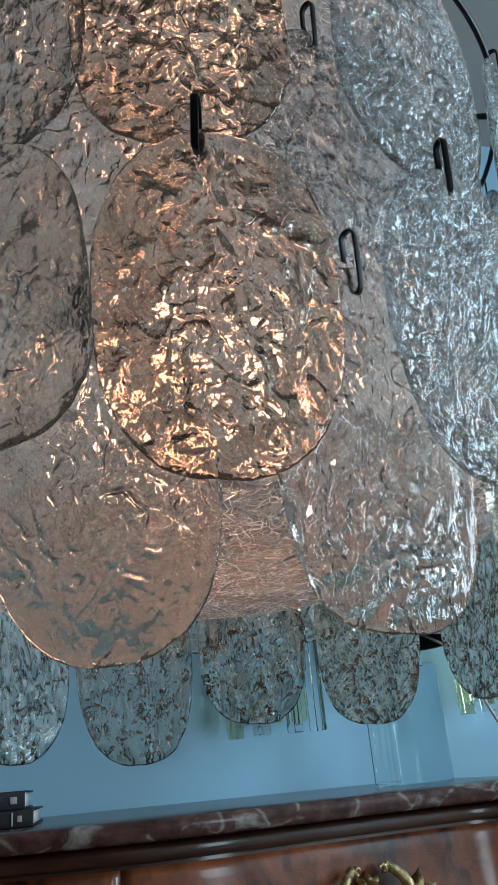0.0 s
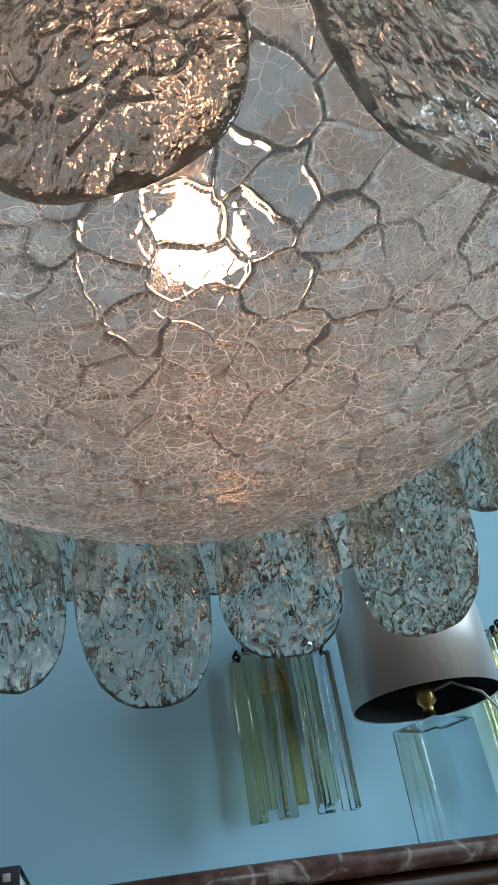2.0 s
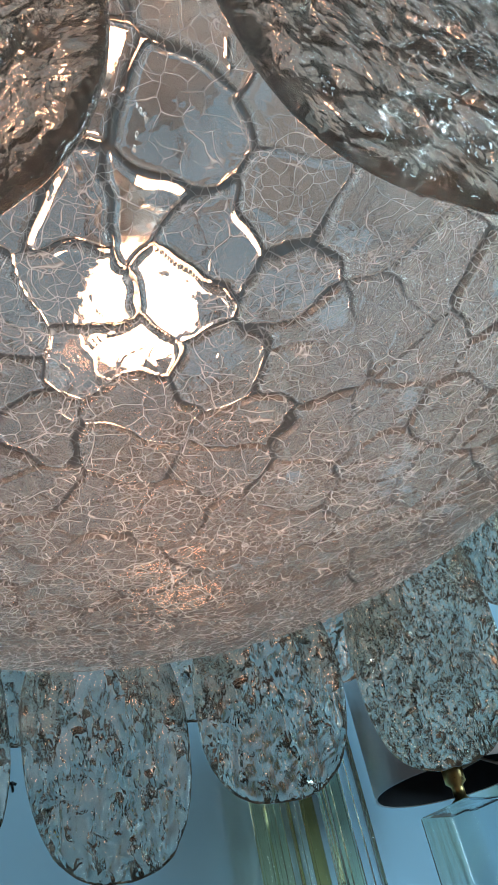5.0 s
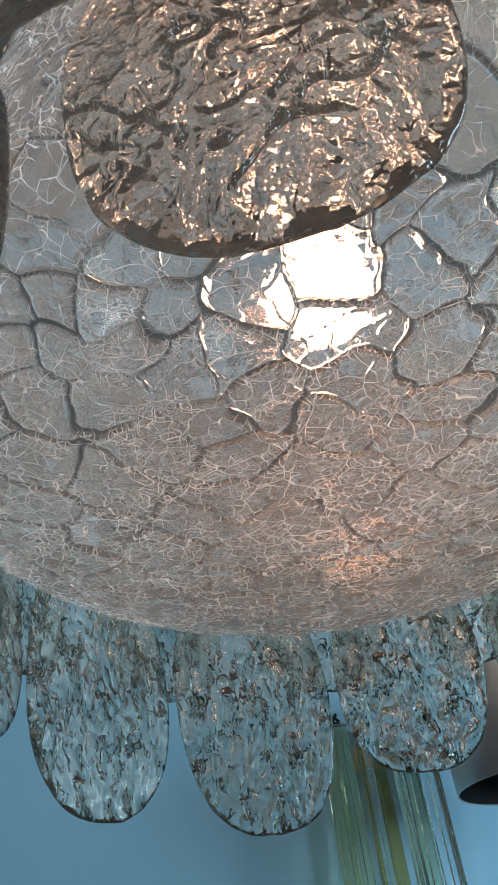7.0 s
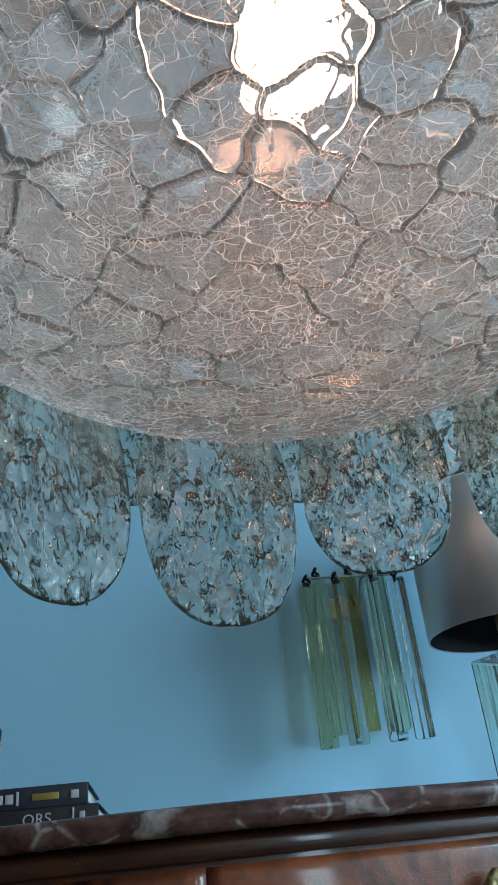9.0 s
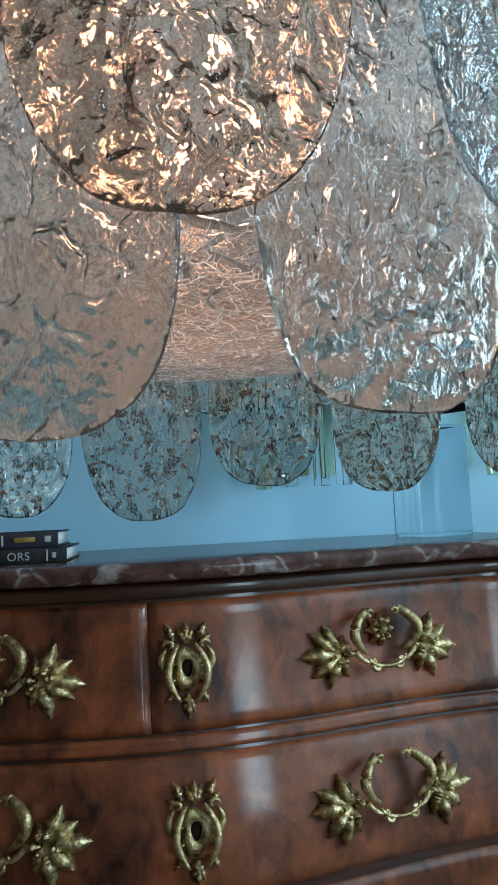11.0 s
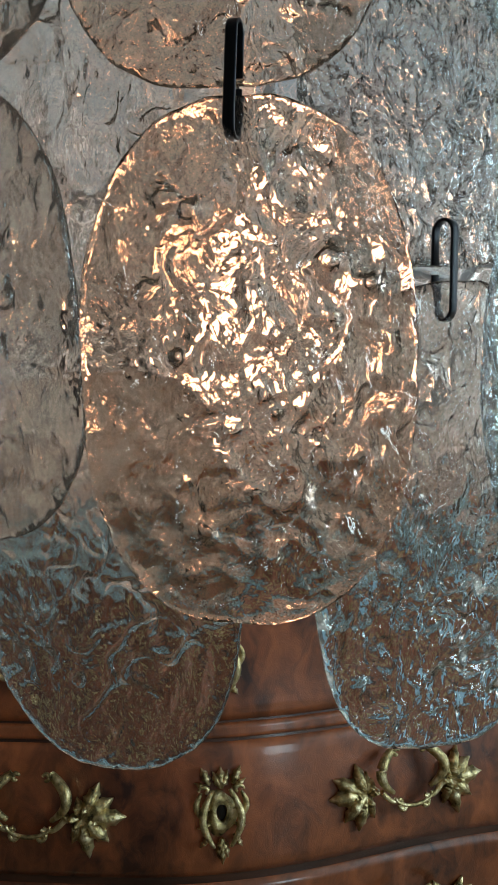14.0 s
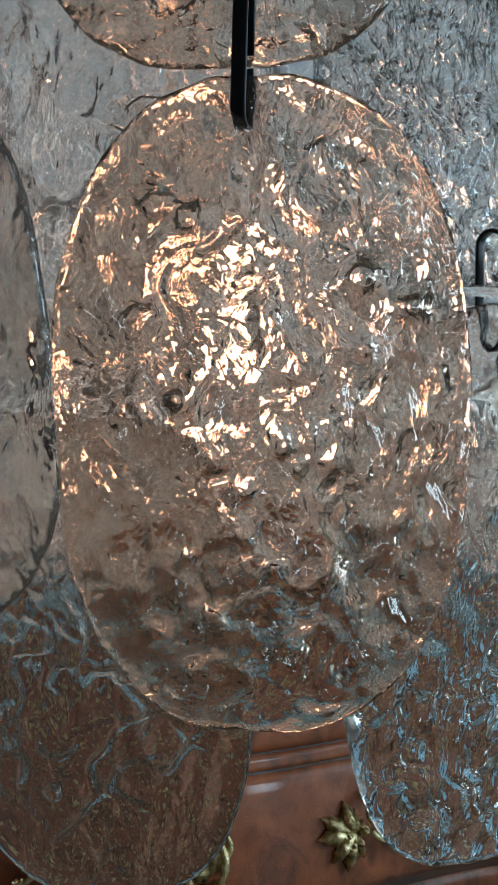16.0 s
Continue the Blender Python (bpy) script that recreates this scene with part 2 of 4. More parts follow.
WALL_PAINT = plain("pale_blue_wall_paint", (0.35, 0.63, 0.80), 0.75, vary=0.03, scale=3.0, relief=0.0006)
DARK_PAINT = plain("taupe_wall_paint", (0.25, 0.20, 0.17), 0.75, vary=0.04, scale=3.0)
CEILING_PAINT = plain("greige_ceiling_paint", (0.40, 0.36, 0.32), 0.8, vary=0.03, scale=3.0)
WHITE_PAINT = plain("white_ceiling_paint", (0.78, 0.77, 0.74), 0.8, vary=0.03, scale=3.0)
FLOOR_WOOD = plain("oak_floorboard", (0.20, 0.12, 0.065), 0.45, vary=0.35, scale=6.0, relief=0.0008)
ALUMINIUM = brushed("satin_aluminium", (0.84, 0.81, 0.80))
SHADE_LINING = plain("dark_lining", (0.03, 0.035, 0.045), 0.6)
BOOK_CLOTH = plain("navy_book_cloth", (0.010, 0.014, 0.026), 0.5)
BOOK_BLACK = plain("black_book_cloth", (0.008, 0.008, 0.010), 0.5)
PAPER = plain("paper_edges", (0.72, 0.72, 0.70), 0.9, vary=0.1, scale=300)
INK_WHITE = plain("white_foil", (0.50, 0.50, 0.52), 0.6)
INK_GOLD = plain("gold_foil", (0.45, 0.33, 0.10), 0.4, 0.7)
CORD_WHITE = plain("white_flex", (0.75, 0.75, 0.75), 0.5)
ROD_CLEAR = rod_glass("clear_rod_glass", (0.97, 1.0, 0.99))
ROD_GREEN = rod_glass("green_rod_glass", (0.90, 0.89, 0.64))
ROD_AMBER = rod_glass("amber_rod_glass", (0.82, 0.62, 0.25))
BLOCK_GLASS = rod_glass("block_glass", (0.80, 0.91, 0.94), 0.10, 1.17)
CUP_GLASS = rod_glass("mauve_glass", (0.80, 0.66, 0.71))
CUP_GOLD = plain("gold_leaf", (0.62, 0.52, 0.08), 0.35, 0.6, vary=0.5, scale=150)


# ---- mesh helpers ----
def part(name, bm, mat, parent=None, label="", place=None, smooth=True):
    """Links a bmesh as one mesh object, under a thing or a part."""
    me = bpy.data.meshes.new(name)
    bmesh.ops.recalc_face_normals(bm, faces=bm.faces[:])
    bm.to_mesh(me)
    bm.free()
    return part_of(name, me, mat, parent, label, place, smooth)


def part_of(name, me, mat, parent=None, label="", place=None, smooth=True):
    for q in me.polygons:
        q.use_smooth = smooth
    if mat and not me.materials:
        me.materials.append(mat)
    ob = new(name, me)
    ob.parent = parent
    if place is not None:
        ob.matrix_basis = place
    return tagged(ob, label)


def thing(name, place, label, category, group="", kind=""):
    return tagged(place_of(new(name), place), label, category, group, kind)


def place_of(ob, m):
    ob.matrix_basis = m
    return ob


def box(bm, x0, y0, z0, x1, y1, z1, bevel=0.0):
    made = bmesh.ops.create_cube(bm, size=1.0)["verts"]
    bmesh.ops.scale(bm, vec=(x1 - x0, y1 - y0, z1 - z0), verts=made)
    bmesh.ops.translate(bm, vec=((x0 + x1) / 2, (y0 + y1) / 2, (z0 + z1) / 2), verts=made)
    if bevel:
        edges = list({e for v in made for e in v.link_edges})
        bmesh.ops.bevel(bm, geom=edges, offset=bevel, segments=2, affect="EDGES", profile=0.5)


def boxed(*a, **k):
    bm = bmesh.new()
    box(bm, *a, **k)
    return bm


def lathe(bm, profile, segs=48, closed=False):
    """Turns a profile of (radius, height) about the z axis."""
    rows = []
    for r, z in profile:
        if r < 1e-6:
            rows.append([bm.verts.new((0, 0, z))])
        else:
            rows.append([bm.verts.new((r * math.cos(2 * math.pi * k / segs), r * math.sin(2 * math.pi * k / segs), z)) for k in range(segs)])
    pairs = list(zip(rows, rows[1:])) + ([(rows[-1], rows[0])] if closed else [])
    for a, b in pairs:
        for k in range(segs):
            q = (k + 1) % segs
            ring = [a[k % len(a)], a[q % len(a)], b[q % len(b)], b[k % len(b)]]
            ring = list(dict.fromkeys(ring))
            if len(ring) > 2:
                bm.faces.new(ring)


def tube(bm, points, radii, segs=8, closed=False):
    """A round bar along points."""
    pts = [Vector(p) for p in points]
    n = len(pts)
    rings = []
    up = Vector((0.31, 0.17, 0.93)).normalized()
    for i, p in enumerate(pts):
        a, b = (pts[i - 1], pts[(i + 1) % n]) if closed else (pts[max(i - 1, 0)], pts[min(i + 1, n - 1)])
        d = (b - a).normalized()
        s = d.cross(up)
        if s.length < 1e-4:
            s = d.cross(Vector((1, 0, 0)))
        s.normalize()
        w = s.cross(d)
        r = radii if isinstance(radii, float) else radii[i]
        rings.append([bm.verts.new(p + r * (math.cos(2 * math.pi * k / segs) * s + math.sin(2 * math.pi * k / segs) * w)) for k in range(segs)])
    for i in range(n if closed else n - 1):
        a, b = rings[i], rings[(i + 1) % n]
        for k in range(segs):
            bm.faces.new((a[k], a[(k + 1) % segs], b[(k + 1) % segs], b[k]))
    if not closed:
        bm.faces.new(rings[0])
        bm.faces.new(rings[-1])


# ---- the room ----
ROOM = (-2.4, -2.6, 2.6, 2.2, 2.7)


def wall_piece(name, spans, label, mat=WALL_PAINT):
    bm = bmesh.new()
    for s in spans:
        box(bm, *s)
    return tagged(part(name, bm, mat, smooth=False), label, "wall", kind="structure")


x0, y0, x1, y1, top = ROOM
wall_piece("wall_north", [(x0 - 0.2, y1, 0, x1 + 0.2, y1 + 0.2, top)], "plain pale blue painted plaster wall")
wall_piece("wall_west", [(x0 - 0.2, y0, 0, x0, y1, top)], "plain taupe painted plaster wall", DARK_PAINT)
wall_piece("wall_south", [(x0 - 0.2, y0 - 0.2, 0, 1.5, y0, top), (2.2, y0 - 0.2, 0, x1 + 0.2, y0, top), (1.5, y0 - 0.2, 0, 2.2, y0, 0.62), (1.5, y0 - 0.2, 2.28, 2.2, y0, top)], "plain taupe painted wall with a window opening", DARK_PAINT)
wall_piece("wall_east", [(x1, y0, 0, x1 + 0.2, -0.35, top), (x1, 1.25, 0, x1 + 0.2, y1, top), (x1, -0.35, 0, x1 + 0.2, 1.25, 0.7), (x1, -0.35, 2.4, x1 + 0.2, 1.25, top)], "plain taupe painted wall with a window opening", DARK_PAINT)
tagged(part("floor", boxed(x0, y0, -0.1, x1, y1, 0), FLOOR_WOOD, smooth=False), "brown oak floor", "floor", kind="structure")
tagged(part("ceiling", boxed(x0, y0, top, x1, y1, top + 0.1), CEILING_PAINT, smooth=False), "plain greige painted ceiling", "ceiling", kind="structure")
bm = bmesh.new()
bmesh.ops.create_grid(bm, x_segments=2, y_segments=2, size=400)
tagged(part("ground", bm, plain("grey_ground", (0.16, 0.16, 0.14), 0.9, scale=0.5), place=pose(0, 0, -0.3), smooth=False), "grey ground outside the windows", "ground", kind="structure")

# ---- the chandelier ----
AXIS = (-0.045, 0.98)
chandelier = thing("chandelier", pose(AXIS[0], AXIS[1], 0), "tiered chandelier of textured clear glass discs round a crackled glass bowl", "chandelier")


BOWL_R, BOWL_DEEP, BOWL_POWER, BOWL_WAIST = 0.1895, 0.0422, 2.76, 1.0383
BOWL_AT = (-0.0013, 0.0048)


def bowl_height(r):
    """Height of the bowl's underside at a radius."""
    return BOWL_WAIST - BOWL_DEEP * (1 - np.minimum(r / BOWL_R, 1.0) ** BOWL_POWER) ** (1 / BOWL_POWER)


def bowl_profile(step):
    """Shallow round underside that turns up into a nearly straight wall, in even steps along its curve."""
    a = np.linspace(0, math.pi / 2, 4000)
    r = BOWL_R * np.sin(a) ** (2 / BOWL_POWER)
    z = BOWL_WAIST - BOWL_DEEP * np.maximum(np.cos(a), 0) ** (2 / BOWL_POWER)
    r, z = np.append(r, [BOWL_R + 0.0005, BOWL_R, BOWL_R - 0.002]), np.append(z, [1.06, 1.09, 1.13])
    run = np.append(0, np.cumsum(np.hypot(np.diff(r), np.diff(z))))
    s_ = np.append(np.arange(0, run[-1], step), run[-1])
    return np.interp(s_, run, r), np.interp(s_, run, z)


# centres of the larger plates between the fissures, in millimetres from the bowl's axis
PLATES = [
    (-37, -168), (-10, -164), (-50, -144), (-37, -142), (-19, -142), (-34, -119), (-7, -119), (-25, -94), (3, -130), (10, -87),
    (29, -120), (36, -104), (23, -142), (52, -138), (66, -107), (37, -87), (-63, -79), (-61, -109), (23, -65), (-20, -48),
    (-15, -70), (15, -40), (-50, -62), (51, -55), (105, -18), (-73, -76), (-79, -122), (-123, -115), (-101, -115), (-116, -130),
    (-120, -98), (-105, -100), (-85, -103), (-140, -92), (-118, -82), (-101, -83), (-127, -51), (-105, -59), (-88, -37),
    (-65, -53), (102, -112), (84, -95), (112, -87), (73, -61), (97, -60), (128, -55), (125, -9), (72, -116), (-138, -75),
]


def wander(p, k, seed):
    """A slow smooth wandering of points, some waves added up."""
    g = np.random.default_rng(seed)
    out = np.zeros_like(p)
    for _ in range(7):
        w = g.normal(size=(3, 3)) * k
        out += np.sin(p @ w + g.uniform(0, 6.28, 3)) * 0.38
    return out


def cracks(p, sites, widths, seed):
    """How far points lie inside the fissures between the plates round the sites: 0 outside, 1 in the middle."""
    g = np.random.default_rng(seed)
    kinds = g.uniform(0, 1, (len(sites), len(sites)))
    kinds = np.triu(kinds) + np.triu(kinds, 1).T
    depth = np.zeros(len(p))
    for a in range(0, len(p), 20000):
        q = p[a:a + 20000]
        d = ((q * q).sum(1)[:, None] + (sites * sites).sum(1)[None] - 2 * q @ sites.T)
        two = np.argpartition(d, 2, axis=1)[:, :2]
        d1, d2 = np.take_along_axis(d, two, 1).T
        gap = np.abs(d2 - d1) / (2 * np.linalg.norm(sites[two[:, 0]] - sites[two[:, 1]], axis=1) + 1e-9)
        half = widths(q, kinds[two[:, 0], two[:, 1]])
        depth[a:a + 20000] = np.clip(1 - gap / np.maximum(half, 1e-5), 0, 1)
    return depth


def bowl_mesh(segs=1180, step=0.00095):
    """The bowl, its fissures pressed into the outer face and the inner face smooth."""
    rs, zs = bowl_profile(step)
    ang = np.arange(segs) * 2 * math.pi / segs
    p = np.stack([np.outer(rs, np.cos(ang)), np.outer(rs, np.sin(ang)), np.repeat(zs[:, None], segs, 1)], 2).reshape(-1, 3)
    g = np.random.default_rng(12)
    sites = [(x / 1000, y / 1000) for x, y in PLATES]
    for _ in range(5000):
        x, y = g.uniform(-0.19, 0.19, 2)
        if math.hypot(x, y) < 0.186 and min(math.hypot(x - u, y - v) for u, v in sites) > 0.025:
            sites.append((x, y))
    plates = np.array([(x, y, float(bowl_height(math.hypot(x, y)))) for x, y in sites])
    wall = []
    for _ in range(3000):
        t, z = g.uniform(0, 2 * math.pi), g.uniform(1.03, 1.13)
        c = np.array((BOWL_R * math.cos(t), BOWL_R * math.sin(t), z))
        if min([np.linalg.norm(c - u) for u in wall] + [np.linalg.norm(plates - c, axis=1).min()]) > 0.022:
            wall.append(c)
    plates = np.vstack([plates, wall])
    soft = wander(p, 95, 3) * 0.0030 + wander(p, 210, 4) * 0.0010
    fade = 0.62 + 0.38 * wander(p, 90, 5)[:, 0]
    front_ = np.clip((-0.02 - p[:, 1]) / 0.10, 0, 1)

    def wide(q, kind):
        near_ = np.clip((-0.015 - q[:, 1]) / 0.11, 0, 1)
        return (0.0011 + 0.0017 * np.clip((kind - 0.2) * 1.3, -0.45, 1)) * (0.82 + 0.30 * near_)

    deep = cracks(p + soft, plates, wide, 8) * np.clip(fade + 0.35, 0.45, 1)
    small = g.uniform(-0.19, 0.19, (420, 2))
    small = small[np.hypot(small[:, 0], small[:, 1]) < 0.187]
    small = np.column_stack([small, bowl_height(np.hypot(small[:, 0], small[:, 1]))])
    thin = cracks(p + wander(p, 300, 6) * 0.0016, small, lambda q, kind: 0.0009 * np.clip(kind * 2 - 0.6, 0, 1), 9)
    trough = np.clip(deep * 1.7, 0, 1)
    groove = trough * trough * (3 - 2 * trough)
    press = 0.0019 * groove * (0.65 + 0.5 * front_) + 0.0006 * thin
    press += 0.00016 * wander(p, 260, 7)[:, 0]
    tr, tz = np.gradient(rs), np.gradient(zs)
    size = np.hypot(tr, tz)
    nr, nz = np.repeat(-tz / size, segs), np.repeat(tr / size, segs)
    at = np.arctan2(p[:, 1], p[:, 0])
    p = p + press[:, None] * np.stack([nr * np.cos(at), nr * np.sin(at), nz], 1)
    # the plain upper wall, the rim and the smooth inner face
    rest = [(0.186, 1.20), (0.183, 1.30), (0.180, 1.42), (0.180, 1.579), (0.175, 1.579), (0.175, 1.42), (0.178, 1.30), (0.181, 1.20), (0.1825, 1.13), (0.1845, 1.09), (0.1848, 1.06)]
    a = np.linspace(math.pi / 2, 0, 70)
    rest += [(0.1845 * math.sin(t) ** (2 / BOWL_POWER), 1.0390 - 0.0380 * max(math.cos(t), 0) ** (2 / BOWL_POWER)) for t in a[:-1]] + [(0.0004, 1.0010)]
    more = np.array([(r * c, r * q, z) for r, z in rest for c, q in zip(np.cos(ang), np.sin(ang))])
    verts = np.vstack([p, more])
    rings = len(rs) + len(rest)
    base = (np.arange(rings - 1)[:, None] * segs + np.arange(segs)[None]).ravel()
    nxt = (np.arange(rings - 1)[:, None] * segs + (np.arange(segs)[None] + 1) % segs).ravel()
    quads = np.stack([base, nxt, nxt + segs, base + segs], 1)[segs:]
    me = bpy.data.meshes.new("bowl")
    me.vertices.add(len(verts))
    me.vertices.foreach_set("co", verts.astype(np.float32).ravel())
    me.loops.add(quads.size)
    me.loops.foreach_set("vertex_index", quads.astype(np.int32).ravel())
    me.polygons.add(len(quads))
    me.polygons.foreach_set("loop_start", np.arange(0, quads.size, 4, dtype=np.int32))
    me.polygons.foreach_set("material_index", (quads[:, 0] >= (len(rs) + 4) * segs).astype(np.int32))
    me.update(calc_edges=True)
    # mask for the painted dark, a little stronger at the front
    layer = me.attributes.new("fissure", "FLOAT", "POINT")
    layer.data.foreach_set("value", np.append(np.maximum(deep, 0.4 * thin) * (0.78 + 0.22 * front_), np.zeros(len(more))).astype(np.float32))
    return me


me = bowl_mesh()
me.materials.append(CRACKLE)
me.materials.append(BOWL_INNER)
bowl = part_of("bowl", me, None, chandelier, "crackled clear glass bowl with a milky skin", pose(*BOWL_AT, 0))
bowl.visible_shadow = False

# frosted bulb with its socket
m, n, l, p = material("frosted_bulb")
p.inputs["Base Color"].default_value = (0.9, 0.9, 0.9, 1)
p.inputs["Emission Color"].default_value = (1.0, 0.53, 0.32, 1)
p.inputs["Emission Strength"].default_value = 15.0
BULB = m
bm = bmesh.new()
lathe(bm, [(0.0, -0.026), (0.010, -0.0245), (0.019, -0.018), (0.025, -0.008), (0.0265, 0.002), (0.024, 0.014), (0.018, 0.026), (0.0135, 0.036), (0.013, 0.042), (0.0, 0.042)], 32)
bmesh.ops.scale(bm, vec=(1.06, 1.06, 0.84), verts=bm.verts[:])
bulb_mesh = bpy.data.meshes.new("light_bulb")
bmesh.ops.recalc_face_normals(bm, faces=bm.faces[:])
bm.to_mesh(bulb_mesh)
bm.free()
bm = bmesh.new()
lathe(bm, [(0.0, 0.043), (0.016, 0.043), (0.0175, 0.048), (0.0175, 0.085), (0.012, 0.092), (0.012, 0.13), (0.0, 0.13)], 24)
socket_mesh = bpy.data.meshes.new("socket")
bm.to_mesh(socket_mesh)
bm.free()
# one bulb hangs in the bowl, another above it
for bx, by, bz in ((-0.003, -0.012, 1.099), (0.014, -0.016, 1.43)):
    part_of("light_bulb", bulb_mesh, BULB, chandelier, "lit frosted light bulb", pose(bx, by, bz))
    part_of("socket", socket_mesh, STEEL, chandelier, "", pose(bx, by, bz))
    bm = bmesh.new()
    tube(bm, [(bx, by, bz + 0.12), (bx, by, 1.590)], 0.006, 10)
    part("rod", bm, STEEL, chandelier)
bm = bmesh.new()
lathe(bm, [(0.0, 1.582), (0.205, 1.582), (0.208, 1.585), (0.208, 1.589), (0.03, 1.594), (0.022, 1.61), (0.011, 1.62), (0.011, 2.62), (0.06, 2.65), (0.065, 2.70), (0.0, 2.70)], 64)
part("stem", bm, STEEL, chandelier, "pale metal plate and stem")
for k in range(12):
    c, q = math.cos(math.pi * k / 6), math.sin(math.pi * k / 6)
    bm = bmesh.new()
    tube(bm, [(0.204 * c, 0.204 * q, 1.586), (0.206 * c, 0.206 * q, 1.290), (0.226 * c, 0.226 * q, 1.284)], 0.0025, 8)
    part("strut", bm, BLACK_IRON, chandelier)
for ring_r in (0.204, 0.226):
    bm = bmesh.new()
    tube(bm, [(ring_r * math.cos(a * math.pi / 48), ring_r * math.sin(a * math.pi / 48), 1.286) for a in range(96)], 0.0018, 8, True)
    part("ring", bm, BLACK_IRON, chandelier)


def disc_mesh(seed, w, h, style, rings=34, segs=100):
    """A cast glass disc, a rounded oval slab with its relief on both faces. It stands upright, its face to -y."""
    rnd = random.Random(seed)
    off = Vector((seed * 3.7, seed * 1.9, seed * 5.3))
    power = rnd.uniform(2.35, 2.9)
    lean = rnd.uniform(-0.05, 0.05)
    pits = [(rnd.uniform(-0.36, 0.36) * w, rnd.uniform(-0.42, 0.42) * h, rnd.uniform(0.0020, 0.0046), rnd.uniform(0.3, 1.0)) for _ in range({"pitted": 15, "worm": 3, "ripple": 5}.get(style, 9))]
    thick = 0.0025

    def relief(x, z, side):
        q = Vector((x, side * 0.03, z))
        if style == "bark":
            s = Vector((q.x * 190, 0, q.z * 95)) + off
            s.x += 1.4 * noise.noise(q * 80 + off)
            s.z += 1.0 * noise.noise(q * 90 - off)
            v = 0.0056 * abs(noise.noise(s)) + 0.0026 * abs(noise.noise(s * 1.9 + off)) - 0.0015
        elif style == "streak":
            s = Vector((q.x * 170, 0, q.z * 80)) + off
            s.x += 1.2 * noise.noise(q * 80 + off)
            v = 0.0020 * abs(noise.noise(s)) + 0.0010 * noise.noise(s * 1.9 + off)
        elif style in ("ripple", "worm"):
            s = Vector((q.x * 150, 0, q.z * 110)) + off
            v = (0.0012 if style == "ripple" else 0.0004) * noise.noise(s) + 0.0003 * noise.noise(s * 2.2)
            worm = abs(noise.noise(q * 95 + off))
            v += 0.0026 * max(0.0, 1 - worm * 8) ** 1.3 * max(0.0, min(1.0, 0.05 + 3.0 * noise.noise(q * 50 - off)))
        elif style == "grain":
            s = Vector((q.x * 240, 0, q.z * 170)) + off
            v = 0.0013 * noise.noise(s) + 0.0006 * noise.noise(s * 2.1)
        else:
            s = Vector((q.x * 105, q.y * 105, q.z * 80)) + off
            s += 0.8 * Vector((noise.noise(q * 60 + off), 0, noise.noise(q * 60 - off)))
            v = 0.0030 * noise.noise(s) + 0.0015 * noise.noise(s * 2.1) + 0.0012 * max(0.0, 1 - 6 * abs(noise.noise(q * 60 - off)))
        for px, pz, pr, depth in pits:
            d2 = ((x - px) ** 2 + (z - pz) ** 2) / pr ** 2
            if d2 < 4:
                v -= (0.0046 if style == "pitted" else 0.0022) * depth * math.exp(-d2 * 1.4)
        return v

    verts, faces = [], []
    for side in (-1, 1):
        for i in range(rings + 1):
            s = (i / rings) ** 0.8
            for k in range(segs):
                a = 2 * math.pi * k / segs
                c, n_ = math.cos(a), math.sin(a)
                edge = (abs(c) ** power + abs(n_) ** power) ** (-1 / power)
                edge *= 1 + 0.03 * noise.noise(Vector((c * 1.6, n_ * 1.6, seed * 1.37))) + 0.009 * noise.noise(Vector((c * 6, n_ * 6, seed * 2.11))) + (0.003 * noise.noise(Vector((c * 18, n_ * 18, seed * 0.77))) if style != "ripple" else 0.0)
                x, z = s * edge * c * w / 2, s * edge * n_ * h / 2
                x *= 1 + lean * z / h * 2 - 0.10 * max(0.0, z / h * 2) ** 2
                rim = math.sqrt(max(0.0, 1 - s ** 14))
                y = side * (thick * (0.25 + 0.75 * rim) + relief(x, z, side) * rim * (1.0 if side < 0 else 0.55))
                y += 0.0030 * (2 * x / w) ** 2
                verts.append((x, y, z))
                if i == 0:
                    break
    per = 1 + rings * segs
    for f in (0, 1):
        base = f * per
        for k in range(segs):
            q = (k + 1) % segs
            t = (base, base + 1 + k, base + 1 + q)
            faces.append(t if f else t[::-1])
            for i in range(rings - 1):
                a, b = base + 1 + i * segs, base + 1 + (i + 1) * segs
                t = (a + k, b + k, b + q, a + q)
                faces.append(t if f else t[::-1])
    last = 1 + (rings - 1) * segs
    for k in range(segs):
        q = (k + 1) % segs
        faces.append((last + k, per + last + k, per + last + q, last + q))
    me = bpy.data.meshes.new("glass_disc")
    me.from_pydata(verts, [], faces)
    bm = bmesh.new()
    bm.from_mesh(me)
    bmesh.ops.recalc_face_normals(bm, faces=bm.faces[:])
    bm.to_mesh(me)
    bm.free()
    return me


